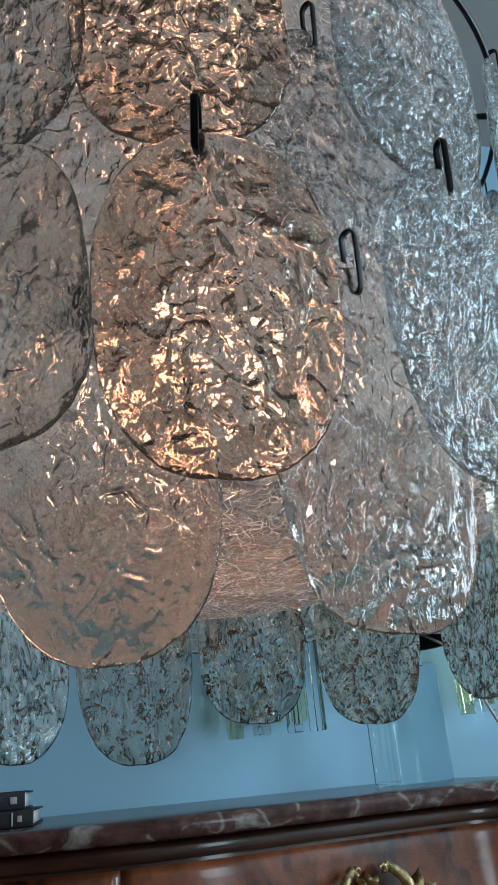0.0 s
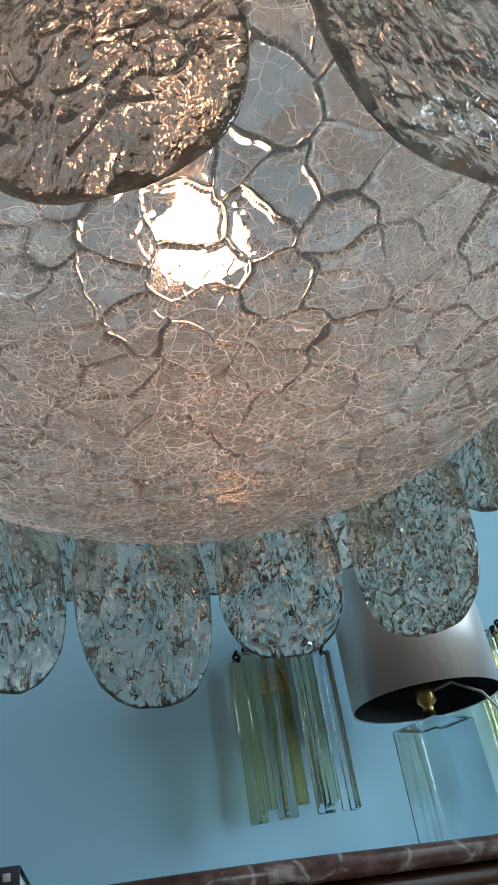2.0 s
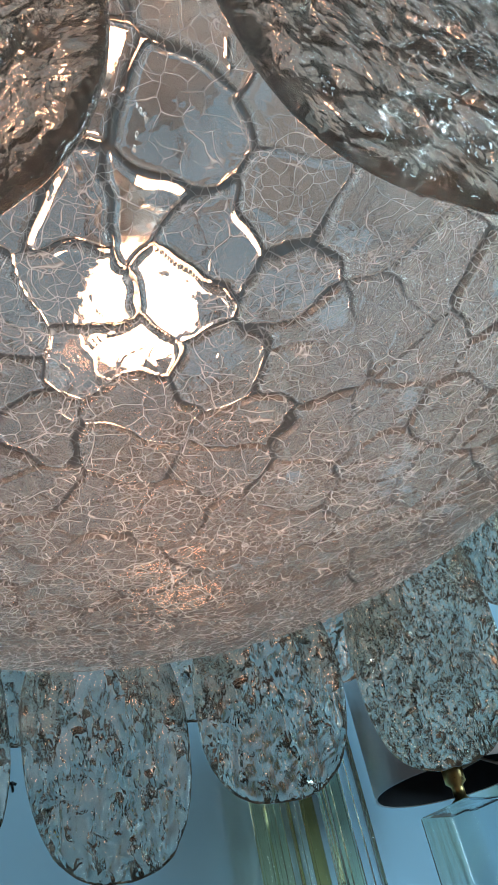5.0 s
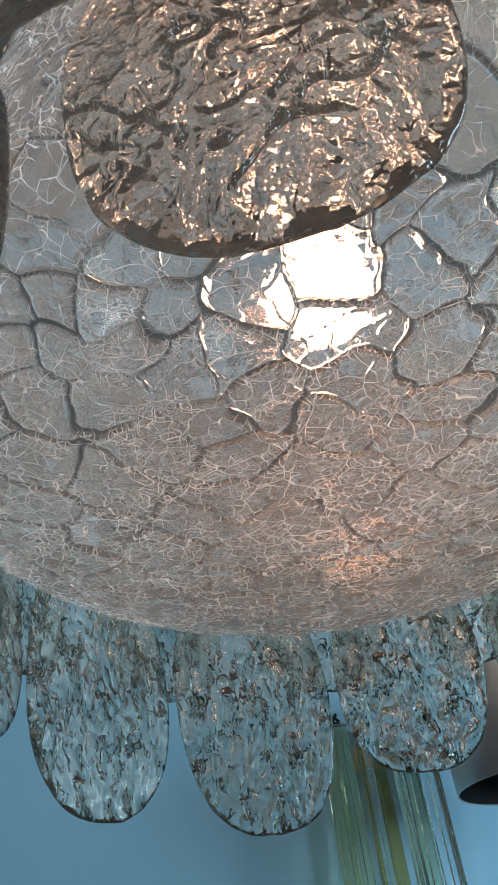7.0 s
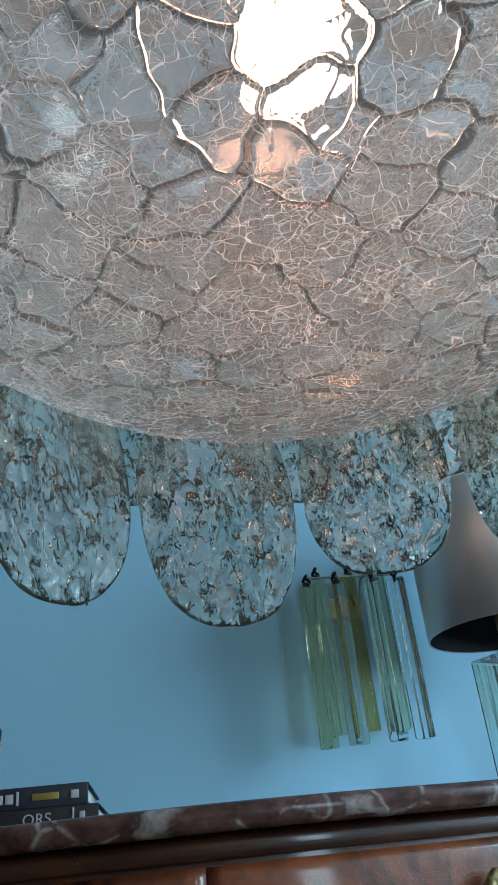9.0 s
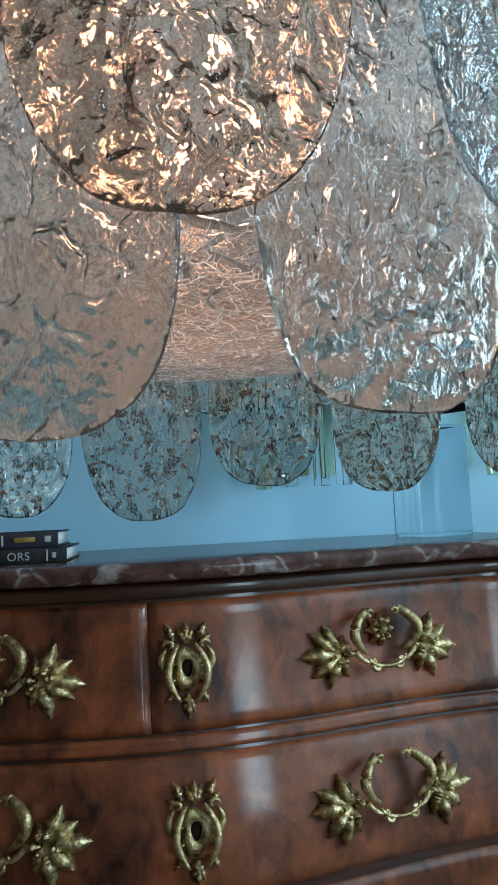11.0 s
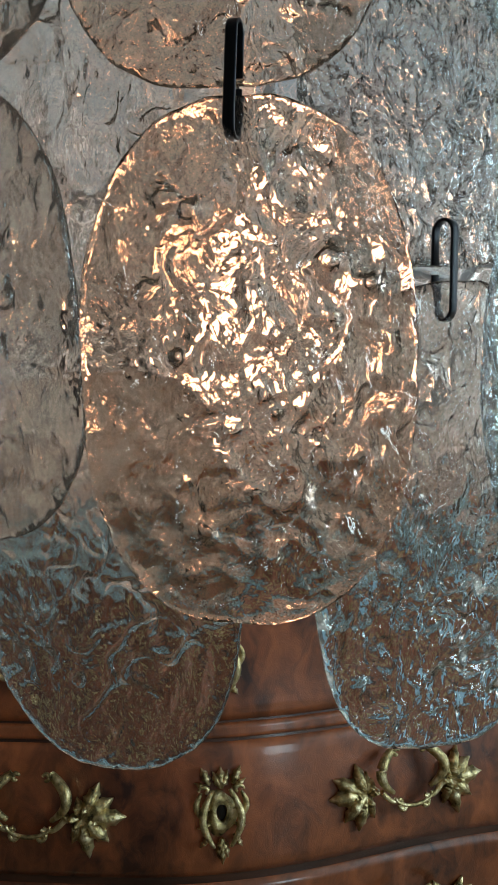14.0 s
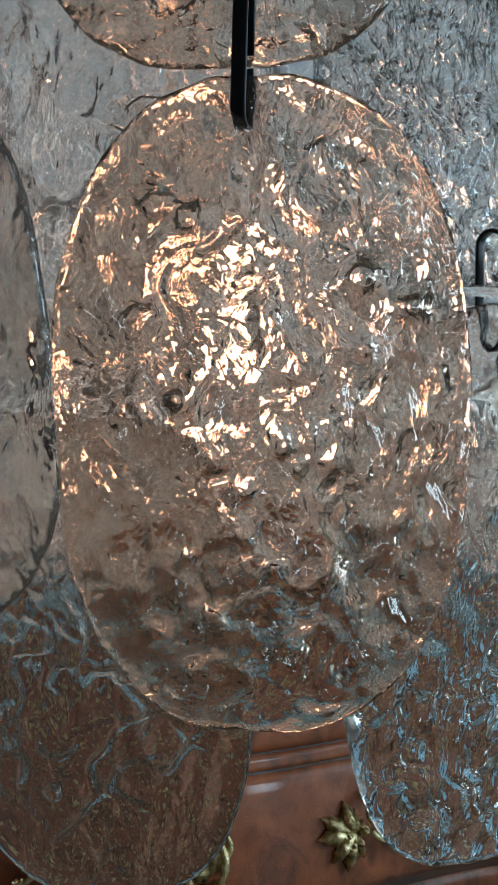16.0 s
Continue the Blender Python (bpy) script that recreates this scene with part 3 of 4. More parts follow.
def hook_mesh():
    """A long narrow link of flat black strip; its ends meet behind, with a small gap."""
    half, deep, wide, thick = 0.0148, 0.0034, 0.0016, 0.00050
    path = [(deep, -0.0012), (deep, -half + deep)]
    path += [(deep * math.cos(math.pi * k / 8), -half + deep - deep * math.sin(math.pi * k / 8)) for k in range(1, 9)]
    path += [(-deep * math.cos(math.pi * k / 8), half - deep + deep * math.sin(math.pi * k / 8)) for k in range(9)]
    path += [(deep, 0.0016)]
    bm = bmesh.new()
    rows = []
    for k, (y, z) in enumerate(path):
        a, b = path[max(k - 1, 0)], path[min(k + 1, len(path) - 1)]
        d = Vector((0, b[0] - a[0], b[1] - a[1])).normalized()
        o = Vector((0, -d.z, d.y)) * thick
        c = Vector((0, y, z))
        w = Vector((wide, 0, 0))
        rows.append([bm.verts.new(c + o * sy + w * sx) for sx, sy in ((-1, 0.6), (-0.8, 1), (0.8, 1), (1, 0.6), (1, -0.6), (0.8, -1), (-0.8, -1), (-1, -0.6))])
    for a, b in zip(rows, rows[1:]):
        for k in range(8):
            bm.faces.new((a[k], a[(k + 1) % 8], b[(k + 1) % 8], b[k]))
    bm.faces.new(rows[0])
    bm.faces.new(rows[-1])
    bmesh.ops.recalc_face_normals(bm, faces=bm.faces[:])
    me = bpy.data.meshes.new("hook")
    bm.to_mesh(me)
    bm.free()
    return me


HOOK = hook_mesh()
SKIN = {"pitted": DISC_CLEAR, "ripple": DISC_RIPPLE, "worm": DISC_WORM, "bark": DISC_BARK, "grain": DISC_GRAIN, "streak": DISC_STREAK}
# angle round the axis, ring radius, lowest and highest point, width, style
TIERS = [
    # lowest inner row
    (-112, 0.202, 0.929, 1.055, 0.089, "worm"), (-80.3, 0.202, 0.934, 1.081, 0.090, "ripple"), (-52, 0.202, 0.930, 1.076, 0.086, "bark"),
    (-22, 0.202, 0.925, 1.064, 0.088, "bark"), (9, 0.202, 0.925, 1.064, 0.086, "bark"), (40.5, 0.202, 0.919, 1.064, 0.090, "bark"),
    (69, 0.202, 0.928, 1.066, 0.089, "streak"), (97.3, 0.202, 0.905, 1.060, 0.094, "streak"), (126, 0.202, 0.912, 1.062, 0.088, "streak"),
    (153, 0.202, 0.934, 1.064, 0.088, "streak"), (184, 0.202, 0.928, 1.064, 0.088, "streak"), (217, 0.202, 0.928, 1.064, 0.088, "ripple"),
    # outer row above it
    (-98.5, 0.226, 0.982, 1.124, 0.0925, "pitted"), (-69.5, 0.226, 0.984, 1.126, 0.094, "grain"), (-122.5, 0.226, 1.003, 1.135, 0.092, "worm"),
    (-40, 0.226, 0.985, 1.128, 0.090, "bark"), (-9, 0.226, 0.985, 1.128, 0.090, "bark"), (22, 0.226, 0.985, 1.128, 0.090, "bark"),
    (54, 0.226, 0.988, 1.128, 0.090, "pitted"), (83, 0.226, 0.990, 1.128, 0.090, "streak"), (111.5, 0.226, 0.986, 1.128, 0.088, "streak"),
    (140, 0.226, 0.985, 1.128, 0.090, "streak"), (169, 0.226, 0.985, 1.128, 0.090, "ripple"), (-153, 0.226, 0.985, 1.128, 0.090, "bark"),
]
# each disc hangs by its hook from one of the upper row
for a, r, lo, hi, w, style in list(TIERS):
    swap = {"streak": "grain", "grain": "grain", "pitted": "pitted", "ripple": "grain", "worm": "ripple", "bark": "grain"}[style]
    low = hi + 0.0055
    TIERS.append((a - (2.0 if a == -98.5 else 0.5), r, low, 1.276 if r > 0.21 else min(low + 0.138, 1.222), w + 0.002, swap))
# the discs lean in towards the bowl at their foot
for number, (a, r, lo, hi, w, style) in enumerate(TIERS):
    near = -130 < a < -40
    fine = near or (30 < a < 190 and number < 24)
    me = disc_mesh(number + 1, w, hi - lo, style, *((92, 250) if near else (60, 170) if fine else (34, 100)))
    rnd = random.Random(number + 77)
    c, s = math.cos(radians(a)), math.sin(radians(a))
    d = part_of("glass_disc", me, SKIN[style], chandelier, "", pose((r - 0.005) * c, (r - 0.005) * s, (lo + hi) / 2, 4.8 + rnd.uniform(-0.6, 0.6), rnd.uniform(-1.2, 1.2), a + 90 + rnd.uniform(-2, 2)))
    d.visible_shadow = False
    turn = (1 if r < 0.21 else -1) * rnd.uniform(15, 23)
    part_of("hook", HOOK, BLACK_IRON, d, "flat black strip hook", pose(-0.0045, 0, (hi - lo) / 2 + 0.003, 0, rnd.uniform(-3, 3), turn))

# ---- the commode ----
COMMODE_TOP, HALF = 0.827, 0.60


def front(x, z):
    """The swelling front of the commode: forward in the middle and at the corners, fullest below its waist."""
    a = min(abs(x), 0.46) / 0.46
    wave = 0.066 * (0.5 - 0.5 * math.cos(math.pi * a))
    if abs(x) > 0.46:
        wave -= 0.05 * ((abs(x) - 0.46) / 0.14) ** 2
    belly = 0.052 * math.exp(-((z - 0.43) / 0.20) ** 2)
    return 1.628 + wave - belly


def slab(bm, xa, xb, za, zb, proud, thick, nx=40, nz=16, round_=0.003):
    """A panel that follows the front, with softened edges."""
    rows = []
    for j in range(nz + 1):
        row = []
        for i in range(nx + 1):
            x, z = xa + (xb - xa) * i / nx, za + (zb - za) * j / nz
            d = min(x - xa, xb - x, z - za, zb - z)
            soft = round_ * (1 - min(1.0, d / round_ if round_ else 1)) ** 2
            row.append(bm.verts.new((x, front(x, z) - proud + soft, z)))
        rows.append(row)
    back = [[bm.verts.new((v.co.x, v.co.y + thick, v.co.z)) for v in row] for row in rows]
    for j in range(nz):
        for i in range(nx):
            bm.faces.new((rows[j][i], rows[j][i + 1], rows[j + 1][i + 1], rows[j + 1][i]))
            bm.faces.new((back[j][i], back[j + 1][i], back[j + 1][i + 1], back[j][i + 1]))
    for i in range(nx):
        bm.faces.new((rows[0][i], back[0][i], back[0][i + 1], rows[0][i + 1]))
        bm.faces.new((rows[nz][i], rows[nz][i + 1], back[nz][i + 1], back[nz][i]))
    for j in range(nz):
        bm.faces.new((rows[j][0], rows[j + 1][0], back[j + 1][0], back[j][0]))
        bm.faces.new((rows[j][nx], back[j][nx], back[j + 1][nx], rows[j + 1][nx]))


commode = thing("commode", pose(0, 0, 0), "bow-fronted reddish brown veneered commode with gilt bronze mounts", "chest of drawers")
bm = bmesh.new()
slab(bm, -HALF, HALF, 0.13, COMMODE_TOP, 0.0, 0.03, 60, 30)
box(bm, -HALF + 0.01, 1.72, 0.13, HALF - 0.01, 2.17, COMMODE_TOP - 0.002)
part("body", bm, BANDING, commode, "dark crossbanded carcass")
for x in (-0.56, 0.56):
    for y in (1.70, 2.13):
        bm = bmesh.new()
        tube(bm, [(x, y, 0.14), (x * 1.02, y - 0.01, 0.09), (x * 1.035, y - 0.02, 0.03), (x * 1.05, y - 0.03, 0.0)], [0.035, 0.026, 0.018, 0.022], 12)
        part("leg", bm, BANDING, commode)


def leaf(bm, x, z, turn, length, width, rise=0.008, lobes=3, y=0.0):
    """One pointed bronze leaf with lobed edges and a raised rib, lying against the front."""
    n = 12
    c, s = math.cos(turn), math.sin(turn)
    left, mid, right, under = [], [], [], []
    for i in range(n + 1):
        t = i / n
        w = width * (math.sin(math.pi * min(1, t * 0.9 + 0.1)) ** 0.8) * (0.58 + 0.42 * abs(math.cos(lobes * math.pi * t)))
        if i == n:
            w = width * 0.04
        lift = rise * math.sin(math.pi * (0.15 + 0.85 * t)) + 0.003
        for row, side, h in ((left, 1, lift * 0.35), (mid, 0, lift + 0.002), (right, -1, lift * 0.35), (under, 0, -0.001)):
            u, v = t * length, side * w
            row.append(bm.verts.new((x + u * c - v * s, y - h, z + u * s + v * c)))
    for i in range(n):
        for a, b in ((left, mid), (mid, right), (right, under), (under, left)):
            bm.faces.new((a[i], a[i + 1], b[i + 1], b[i]))


def scroll(bm, pts, r0, r1, segs=8):
    n = len(pts)
    tube(bm, pts, [r0 + (r1 - r0) * math.sin(math.pi * i / (n - 1)) for i in range(n)], segs)


def curl(cx, cz, r, a0, a1, y=-0.012, shrink=0.0, n=14):
    return [(cx + r * (1 - shrink * i / n) * math.cos(radians(a0 + (a1 - a0) * i / n)), y, cz + r * (1 - shrink * i / n) * math.sin(radians(a0 + (a1 - a0) * i / n))) for i in range(n + 1)]


def handle_mesh(rosette):
    """A bail handle between two sprays of acanthus, 25 cm wide. It hangs on the plane y = 0."""
    bm = bmesh.new()
    rnd = random.Random(5 if rosette else 9)
    for side in (-1, 1):
        cx = side * 0.070
        for k, (a, long_) in enumerate(((0, 0.056), (34, 0.050), (-36, 0.048), (70, 0.046), (-74, 0.048), (108, 0.030), (-112, 0.036))):
            turn = a + rnd.uniform(-7, 7)
            leaf(bm, cx, -0.004, radians(turn if side > 0 else 180 - turn), long_ * rnd.uniform(0.92, 1.08), long_ * 0.27, 0.012, 4)
        for k in range(6):
            a = radians(60 * k + rnd.uniform(-14, 14))
            leaf(bm, cx + 0.004 * math.cos(a), -0.004 + 0.004 * math.sin(a), a, rnd.uniform(0.018, 0.028), 0.0075, 0.017, 3)
        # the thick crescent arm: it rises beside the spray and rolls inwards at its tip
        arm = [(side * (0.018 + 0.034 * math.sin(radians(12 + 150 * i / 16)) ** 0.9), -0.014 - 0.010 * math.sin(math.pi * i / 16), 0.052 - 0.058 * i / 16) for i in range(17)]
        tube(bm, arm, [0.0030 + 0.0046 * math.sin(math.pi * (0.18 + 0.80 * i / 16)) for i in range(17)], 10)
        scroll(bm, curl(side * 0.021, 0.0475, 0.0055, 160 if side > 0 else 20, -130 if side > 0 else 310, -0.016, 0.5), 0.0020, 0.0036)
        # the small scroll below it
        tube(bm, [(side * (0.050 - 0.030 * i / 10), -0.016, -0.002 - 0.016 * math.sin(math.pi * i / 14)) for i in range(11)], [0.0046 - 0.0002 * i for i in range(11)], 8)
        scroll(bm, curl(side * 0.0175, -0.0245, 0.0075, 90, 90 - side * 300, -0.017, 0.55), 0.0022, 0.0036)
    # the thin drop between the scrolls
    scroll(bm, [(0.030 * math.cos(radians(a)), -0.018, -0.012 - 0.014 * abs(math.sin(radians(a)))) for a in range(180, 361, 12)], 0.0022, 0.0030)
    if rosette:
        for k in range(8):
            a = radians(45 * k)
            leaf(bm, 0.0 + 0.004 * math.cos(a), 0.024 + 0.004 * math.sin(a), a, 0.020, 0.007, 0.012, 2)
        made = bmesh.ops.create_uvsphere(bm, u_segments=10, v_segments=6, radius=0.006)["verts"]
        bmesh.ops.translate(bm, vec=(0.0, -0.014, 0.024), verts=made)
    me = bpy.data.meshes.new("handle")
    bm.to_mesh(me)
    bm.free()
    return me


def escutcheon_mesh():
    """A gilt cartouche of scrolls and leaves round a keyhole, 13 cm high."""
    bm = bmesh.new()
    rnd = random.Random(21)
    # shield, pierced by the keyhole
    n = 28
    ring, hole, backs = [], [], []
    for k in range(n):
        a = 2 * math.pi * k / n
        r = 0.021 * (1 + 0.12 * math.cos(3 * a))
        ring.append(bm.verts.new((r * 0.85 * math.cos(a), -0.003, r * 1.45 * math.sin(a))))
        backs.append(bm.verts.new((r * 0.85 * math.cos(a), 0.002, r * 1.45 * math.sin(a))))
        hole.append(bm.verts.new((0.0068 * math.cos(a), -0.010, 0.004 + 0.0120 * math.sin(a) * (1.3 if math.sin(a) < 0 else 0.8))))
    deep = [bm.verts.new((v.co.x, 0.001, v.co.z)) for v in hole]
    for k in range(n):
        q = (k + 1) % n
        bm.faces.new((ring[k], ring[q], hole[q], hole[k]))
        bm.faces.new((ring[k], backs[k], backs[q], ring[q]))
        bm.faces.new((hole[k], hole[q], deep[q], deep[k]))
    for side in (-1, 1):
        scroll(bm, [(side * (0.010 + 0.013 * math.sin(math.pi * i / 16)), -0.010 - 0.004 * math.sin(math.pi * i / 16), 0.034 - 0.078 * i / 16) for i in range(17)], 0.0022, 0.0050)
        scroll(bm, [(side * (0.024 + 0.006 * math.sin(math.pi * i / 12)), -0.008, 0.030 - 0.036 * i / 12) for i in range(13)], 0.0016, 0.0040)
        scroll(bm, curl(side * 0.021, 0.033, 0.0065, 0 if side > 0 else 180, 250 if side > 0 else -70, -0.010, 0.5), 0.0014, 0.0030)
        for z, a, s in ((0.040, 62, 0.026), (0.034, 30, 0.020), (0.006, 10, 0.014), (-0.014, -20, 0.016), (-0.030, -55, 0.020)):
            turn = radians(a if side > 0 else 180 - a)
            leaf(bm, side * 0.014, z, turn + rnd.uniform(-0.15, 0.15), s, s * 0.24, 0.008, 3)
    for a, s in ((90, 0.030), (70, 0.026), (112, 0.025)):
        leaf(bm, 0.0, 0.034, radians(a), s, s * 0.24, 0.009, 3)
    for a, s in ((-90, 0.036), (-76, 0.028), (-104, 0.026)):
        leaf(bm, 0.0, -0.034, radians(a), s, s * 0.2, 0.009, 3)
    bmesh.ops.scale(bm, vec=(1.12, 1, 0.92), verts=bm.verts[:])
    me = bpy.data.meshes.new("escutcheon")
    bm.to_mesh(me)
    bm.free()
    return me


HANDLE, HANDLE_ROSETTE, ESCUTCHEON = handle_mesh(False), handle_mesh(True), escutcheon_mesh()


def hang(me, name, x, z, parent):
    """Fixes a mount to a drawer's front, turned with its swell."""
    e = 0.03
    yaw = math.degrees(math.atan((front(x + e, z) - front(x - e, z)) / (2 * e)))
    tip = math.degrees(math.atan((front(x, z + e) - front(x, z - e)) / (2 * e)))
    part_of(name, me, BRONZE, parent, "gilt bronze " + ("keyhole plate" if name == "escutcheon" else "drop handle"), pose(x, front(x, z) - 0.0075, z, -tip, 0, yaw))
    if name == "escutcheon":
        # a dark disc closes the hole, its colour giving the shade inside
        bm = bmesh.new()
        lathe(bm, [(0.0, -0.002), (0.0060, -0.002), (0.0060, 0.002), (0.0, 0.002)], 20)
        bmesh.ops.scale(bm, vec=(1, 1.75, 1), verts=bm.verts[:])
        part("keyhole", bm, KEYHOLE_SHADE, parent, "dark disc for the shade inside the keyhole", pose(x, front(x, z) - 0.0085, z + 0.002, 90 - tip, 0, yaw))


def drawer(xa, xb, za, zb):
    bm = bmesh.new()
    slab(bm, xa, xb, za, zb, 0.006, 0.02)
    return part("drawer", bm, VENEER, commode, "drawer front of figured reddish veneer")


row = drawer(-0.545, -0.049, 0.634, 0.798)
hang(HANDLE_ROSETTE, "handle", -0.255, 0.712, row)
row = drawer(-0.0475, 0.545, 0.634, 0.798)
hang(HANDLE_ROSETTE, "handle", 0.282, 0.712, row)
hang(ESCUTCHEON, "escutcheon", 0.0, 0.712, row)
for za, zb, zh in ((0.440, 0.606, 0.522), (0.205, 0.428, 0.332)):
    row = drawer(-0.545, 0.545, za, zb)
    hang(HANDLE, "handle", -0.250, zh, row)
    hang(HANDLE, "handle", 0.274, zh, row)
    hang(ESCUTCHEON, "escutcheon", 0.0, zh - 0.001, row)
for za, zb in ((0.611, 0.630), (0.803, 0.824), (0.185, 0.200)):
    bm = bmesh.new()
    slab(bm, -HALF, HALF, za, zb, 0.010 if za > 0.7 else 0.006, 0.02, 50, 6, 0.006 if za > 0.7 else 0.003)
    part("moulding", bm, BANDING if za > 0.7 else VENEER, commode, "dark rounded moulding" if za > 0.7 else "narrow veneered rail")

# marble slab with a moulded edge, shaped like the front
bm = bmesh.new()
edge = []
n = 64
for i in range(n + 1):
    x = -0.635 + 1.27 * i / n
    edge.append((x, front(max(-HALF, min(HALF, x * 0.945)), 0.80) - 0.034))
outline = edge + [(0.635, 2.195), (-0.635, 2.195)]
rings = []
for inset, z in ((0.006, 0.8275), (0.0, 0.832), (0.0, 0.846), (0.003, 0.851), (0.009, 0.853)):
    rings.append([bm.verts.new((x * (1 - inset), y + inset if k <= n else y, z)) for k, (x, y) in enumerate(outline)])
for a, b in zip(rings, rings[1:]):
    for k in range(len(outline)):
        q = (k + 1) % len(outline)
        bm.faces.new((a[k], a[q], b[q], b[k]))
bm.faces.new(rings[-1])
bm.faces.new(rings[0][::-1])
tagged(part("marble_top", bm, MARBLE), "brownish red marble slab with pale veins on the commode", "marble slab")
TABLE = 0.853

# ---- table lamp ----
lamp = thing("table_lamp", pose(0.512, 1.965, TABLE), "table lamp with satin aluminium drum shade and clear glass block base", "lamp")
bm = bmesh.new()
R_, lo, hi = 0.133, 0.245, 0.492
lathe(bm, [(R_ - 0.002, lo), (R_, lo), (R_, hi - 0.008), (R_ - 0.006, hi), (0.02, hi), (0.02, hi - 0.002), (R_ - 0.007, hi - 0.003), (R_ - 0.003, hi - 0.01)], 72, True)
shade = part("shade", bm, ALUMINIUM, lamp, "satin aluminium drum shade")
bm = bmesh.new()
lathe(bm, [(R_ - 0.0035, lo + 0.001), (R_ - 0.0035, hi - 0.012), (0.0, hi - 0.012)], 64)
part("lining", bm, SHADE_LINING, shade)
bm = bmesh.new()
lathe(bm, [(0.0, 0.208), (0.016, 0.208), (0.019, 0.214), (0.010, 0.220), (0.010, 0.238), (0.017, 0.244), (0.017, 0.285), (0.012, 0.29), (0.012, 0.34), (0.0, 0.34)], 28)
part("socket", bm, BRASS, lamp, "brass lamp holder")
bm = bmesh.new()
box(bm, -0.052, -0.052, 0.0, 0.052, 0.052, 0.207, 0.005)
base = part("base", bm, BLOCK_GLASS, lamp, "clear glass block base", pose(0, 0, 0, 0, 0, 24), smooth=False)
base.visible_shadow = False
bm = bmesh.new()
tube(bm, [(0.016, -0.01, 0.262), (0.030, -0.05, 0.262), (0.060, -0.09, 0.23), (0.095, -0.11, 0.16), (0.130, -0.11, 0.085), (0.165, -0.10, 0.03), (0.21, -0.08, 0.005), (0.30, 0.0, 0.004), (0.36, 0.15, 0.004)], 0.0026, 8)
part("cord", bm, CORD_WHITE, lamp, "white flex")


# ---- wall sconces ----
def rod_mesh(length, r):
    """A three-lobed glass rod, hanging from its top."""
    bm = bmesh.new()
    n = 24
    rows = []
    for z, k in ((0.0, 0.9), (-0.003, 1.0), (-length + 0.003, 1.0), (-length, 0.9)):
        rows.append([bm.verts.new((k * r * (0.72 + 0.28 * math.cos(3 * a)) * math.cos(a), k * r * (0.72 + 0.28 * math.cos(3 * a)) * math.sin(a), z)) for a in (2 * math.pi * i / n for i in range(n))])
    for a, b in zip(rows, rows[1:]):
        for i in range(n):
            bm.faces.new((a[i], a[(i + 1) % n], b[(i + 1) % n], b[i]))
    bm.faces.new(rows[0])
    bm.faces.new(rows[-1][::-1])
    bmesh.ops.recalc_face_normals(bm, faces=bm.faces[:])
    me = bpy.data.meshes.new("glass_rod")
    bm.to_mesh(me)
    bm.free()
    return me


RODS = {}
for key, mat in (("clear", ROD_CLEAR), ("green", ROD_GREEN), ("amber", ROD_AMBER)):
    RODS[key] = rod_mesh(0.288, 0.0200 if key == "clear" else 0.0185)
    RODS[key].materials.append(mat)
bm = bmesh.new()
tube(bm, [(0.0075 * math.cos(a), 0.004 * math.sin(2 * a), 0.004 + 0.008 * math.sin(a)) for a in (2 * math.pi * i / 14 for i in range(14))], 0.0030, 6, True)
tube(bm, [(0, 0, -0.012), (0, 0, -0.002)], 0.003, 8)
LOOP = bpy.data.meshes.new("loop")
bm.to_mesh(LOOP)
bm.free()
LOOP.materials.append(BLACK_IRON)


def sconce():
    """Three-lobed glass rods in two staggered rows, hung on a metal rail in front of a wall plate."""
    s = thing("wall_sconce", pose(0.305, 2.2, 0), "wall sconce of clear, green and amber glass rods", "wall lamp", "wall sconces")
    bm = bmesh.new()
    box(bm, -0.035, -0.012, 1.195, 0.035, -0.001, 1.235, 0.003)
    part("wall_plate", bm, STEEL, s)
    for y, z in ((-0.068, 1.266),):
        bm = bmesh.new()
        tube(bm, [(-0.085, y, z), (0.085, y, z)], 0.0022, 8)
        part("rail", bm, STEEL, s, "pale metal rail")
    for x in (-0.028, 0.028):
        bm = bmesh.new()
        tube(bm, [(x, -0.010, 1.222), (x, -0.035, 1.245), (x, -0.052, 1.264), (x, -0.088, 1.262)], 0.003, 8)
        part("arm", bm, STEEL, s)
    for x, y, z, key in ((-0.088, -0.085, 1.247, "green"), (-0.033, -0.085, 1.250, "clear"), (0.040, -0.085, 1.250, "clear"), (0.086, -0.085, 1.250, "clear"), (-0.060, -0.052, 1.272, "green"), (0.004, -0.052, 1.274, "amber"), (0.062, -0.052, 1.272, "green")):
        rod = part_of("glass_rod", RODS[key], None, s, {"green": "greenish glass rod", "amber": "amber glass rod", "clear": "clear glass rod"}[key], pose(x, y, z, 0, 0, 30 + 300 * x))
        rod.visible_shadow = key != "clear"
        part_of("loop", LOOP, None, rod, "", pose(0, 0, 0.006, 0, 0, 40))
    return s


first = sconce()
copy_thing(first, pose(0.815, 2.2, 0.012))

# ---- books, glass and nail ----


def words(text, size, mat, parent, place):
    """Raised lettering in the built-in font, as a mesh."""
    data = bpy.data.curves.new("lettering", "FONT")
    data.body, data.size, data.extrude, data.space_character = text, size, 0.0003, 1.05
    ob = bpy.data.objects.new("lettering", data)
    me = bpy.data.meshes.new_from_object(ob)
    bpy.data.objects.remove(ob)
    bpy.data.curves.remove(data)
    me.materials.clear()
    return part_of("lettering", me, mat, parent, "white lettering", place, smooth=False)


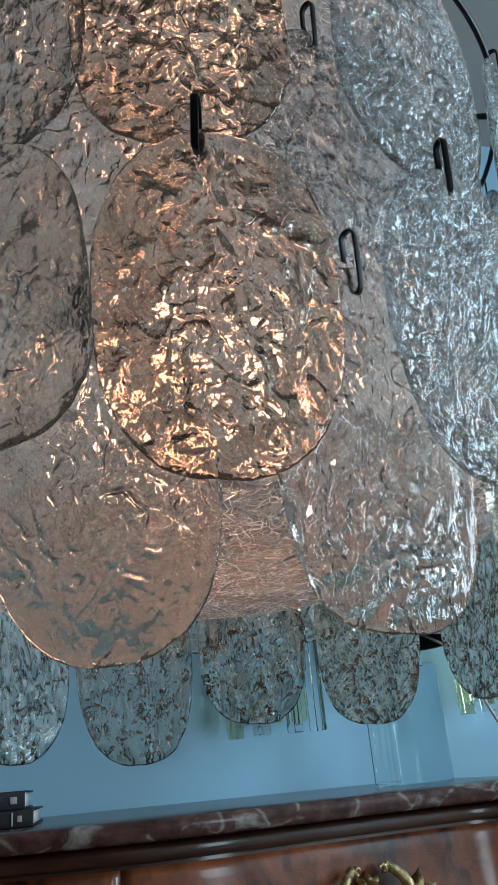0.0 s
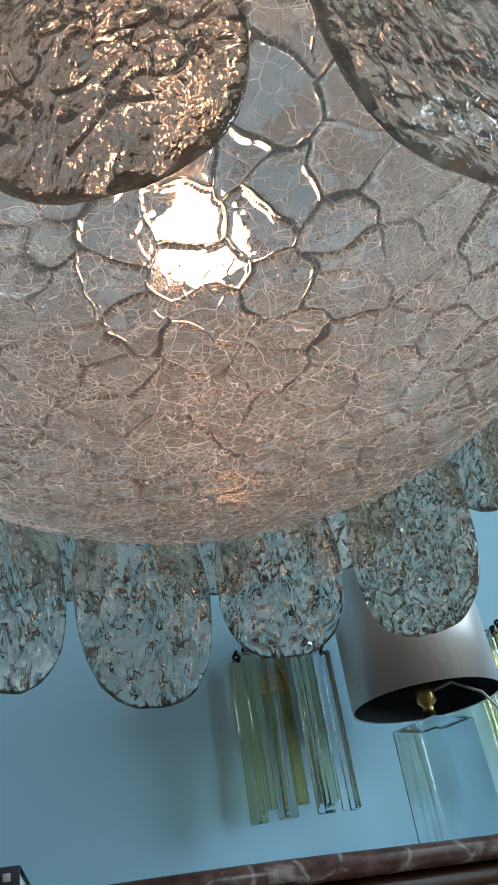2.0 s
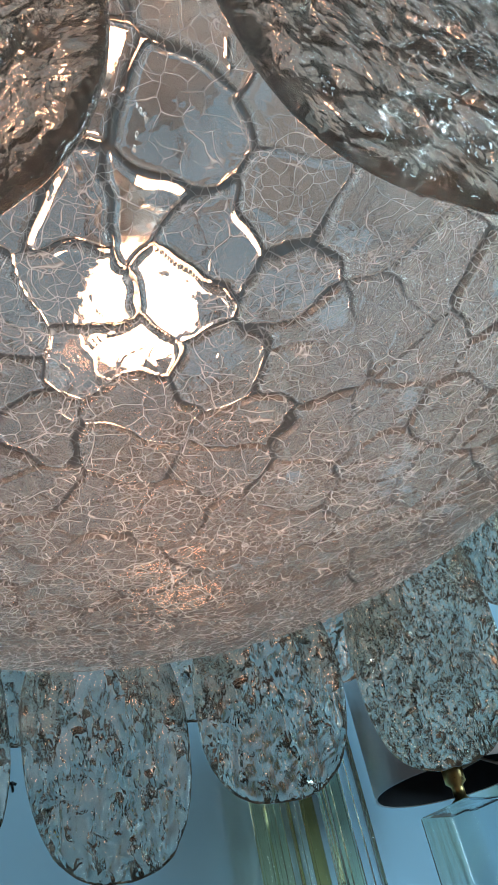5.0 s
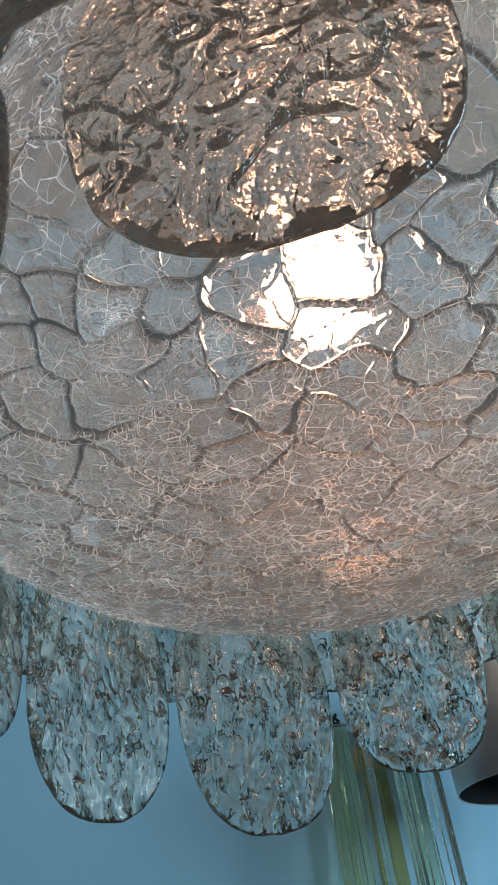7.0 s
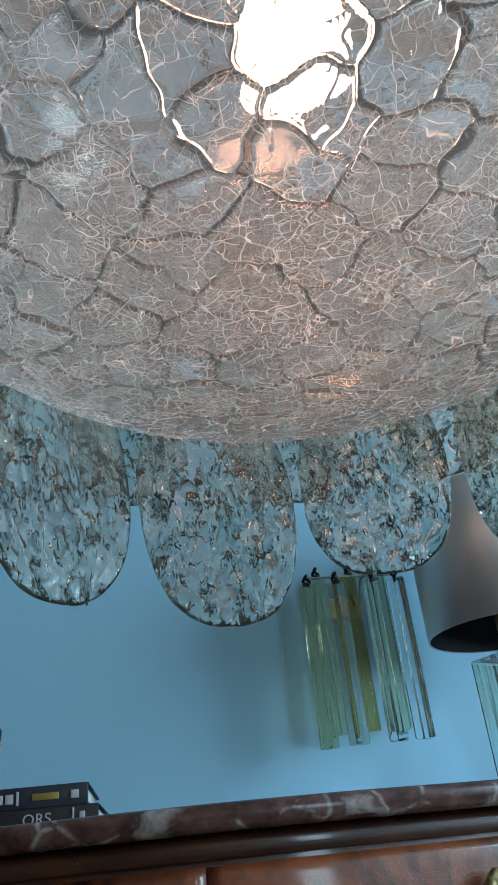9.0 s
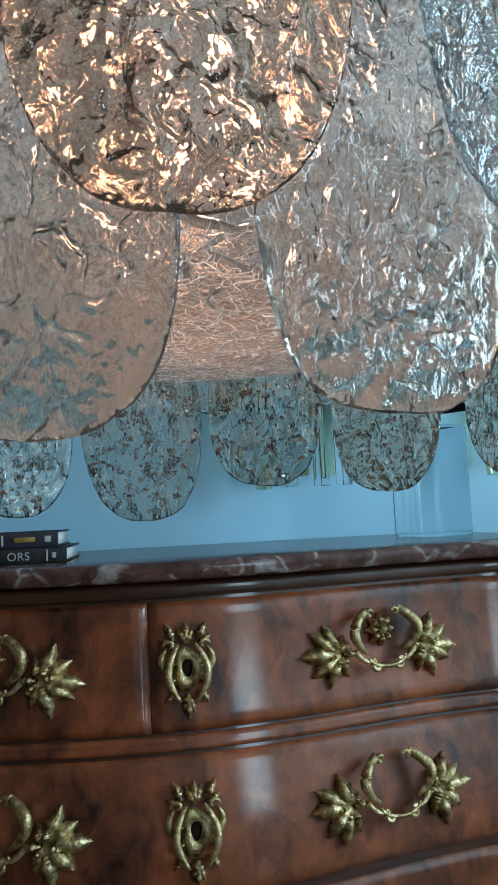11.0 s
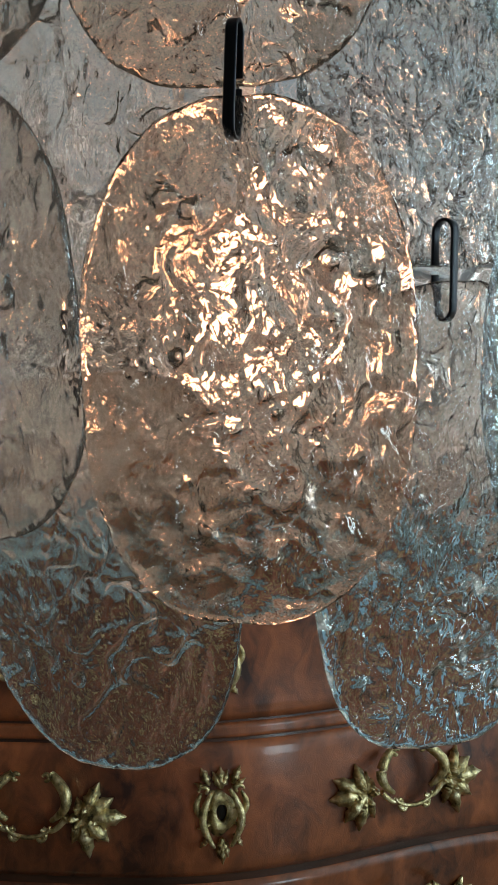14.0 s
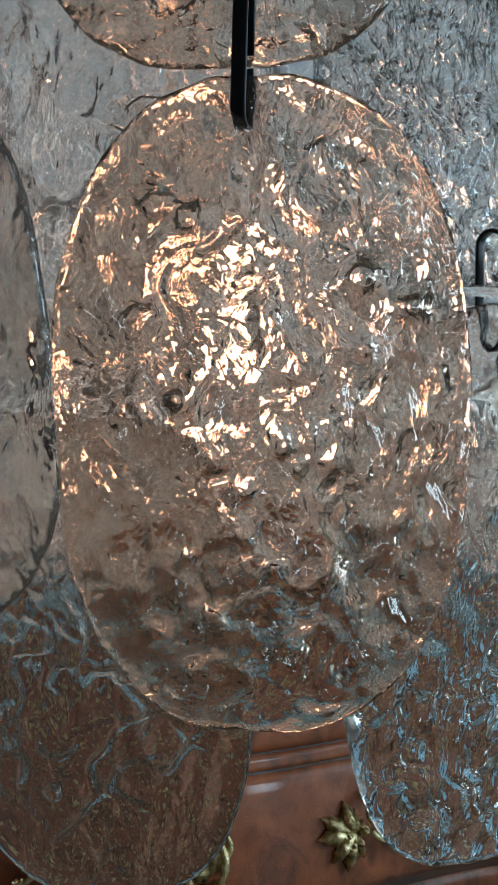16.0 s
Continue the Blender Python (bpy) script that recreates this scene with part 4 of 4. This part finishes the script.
def book(place, label, cloth, length, depth, thick, bars):
    b = thing("book", place, label, "book", "stacked books")
    bm = bmesh.new()
    c = 0.0025
    box(bm, 0, 0, 0, length, depth, c)
    box(bm, 0, 0, thick - c, length, depth, thick)
    part("cover", bm, cloth, b)
    bm = bmesh.new()
    box(bm, 0, -0.002, 0, length, 0.002, thick, 0.0012)
    part("spine", bm, cloth, b)
    part("pages", boxed(0.004, 0.003, c, length - 0.004, depth - 0.005, thick - c), PAPER, b, "pale page edges")
    for x, w, h, mat in bars:
        bm = bmesh.new()
        box(bm, x - w / 2, -0.0034, thick / 2 - h / 2, x + w / 2, -0.0019, thick / 2 + h / 2, 0.0004)
        part("lettering", bm, mat, b)
    return b


L1, L2 = 0.27, 0.29
lower = book(pose(-0.158 - 0.99 * L2, 1.755, TABLE + 0.0005, 0, 0, -3), "dark book with white lettering lying on the marble", BOOK_BLACK, L2, 0.215, 0.022, [(0.262, 0.0022, 0.017, INK_WHITE), (0.272, 0.006, 0.008, INK_WHITE)])
words("ORS", 0.0165, INK_WHITE, lower, pose(0.206, -0.0024, 0.0052, 90))
letters = [(0.130, 0.013, 0.015), (0.145, 0.009, 0.015), (0.158, 0.010, 0.010), (0.170, 0.010, 0.010), (0.182, 0.009, 0.010), (0.191, 0.003, 0.015)]
book(pose(-0.170 - 0.99 * L1, 1.758, TABLE + 0.023, 0, 0, -2), "navy cloth book with white lettering on the spine", BOOK_CLOTH, L1, 0.20, 0.0235, [(x, w, h, INK_WHITE) for x, w, h in letters] + [(0.222, 0.030, 0.0075, INK_GOLD), (0.255, 0.009, 0.009, INK_WHITE)])

cup = thing("tumbler", pose(-0.320, 1.835, TABLE + 0.047), "mauve glass tumbler with a band of gold leaf standing on books", "glass")
bm = bmesh.new()
lathe(bm, [(0.0, 0.0), (0.033, 0.0), (0.035, 0.003), (0.0405, 0.078), (0.0400, 0.080), (0.0375, 0.079), (0.0330, 0.008), (0.0, 0.007)], 48)
cupbody = part("body", bm, CUP_GLASS, cup, "mauve glass")
cupbody.visible_shadow = False
bm = bmesh.new()
lathe(bm, [(0.0358, 0.010), (0.0402, 0.064), (0.0406, 0.064), (0.0362, 0.010)], 48, True)
part("band", bm, CUP_GOLD, cup, "gold leaf band")

nail = thing("wall_hook", pose(-0.19, 2.2, 1.268), "small dark metal hook in the wall", "hook")
bm = bmesh.new()
tube(bm, [(0, 0.01, 0.004), (0, -0.012, 0.002), (0, -0.018, -0.003), (0.001, -0.018, -0.010), (0.001, -0.012, -0.014)], 0.0022, 8)
part("shank", bm, BLACK_IRON, nail)
bm = bmesh.new()
tube(bm, [(-0.009, -0.001, 0.005), (-0.002, -0.004, 0.003), (0.006, -0.001, 0.001)], 0.0026, 8)
part("plate", bm, BLACK_IRON, nail)


# ---- windows ----
def window(name, place, w, h, label):
    """A painted frame with a sash bar; it lies across its opening, the pane in its middle."""
    ob = tagged(place_of(new(name), place), label, "window", kind="structure")
    for nm, s in (("window_frame", (-w / 2, -0.03, 0, -w / 2 + 0.05, 0.03, h)), ("window_frame", (w / 2 - 0.05, -0.03, 0, w / 2, 0.03, h)), ("window_frame", (-w / 2 + 0.05, -0.03, 0, w / 2 - 0.05, 0.03, 0.05)), ("window_frame", (-w / 2 + 0.05, -0.03, h - 0.05, w / 2 - 0.05, 0.03, h)), ("glazing_bar", (-0.016, -0.02, 0.05, 0.016, 0.02, h - 0.05))):
        part(nm, boxed(*s), WHITE_PAINT, ob, smooth=False)
    return ob


window("window_1", pose(1.85, -2.66, 0.62), 0.70, 1.66, "white painted window in the wall")
window("window_2", pose(2.66, 0.45, 0.70, 0, 0, 90), 1.60, 1.70, "white painted window in the side wall")
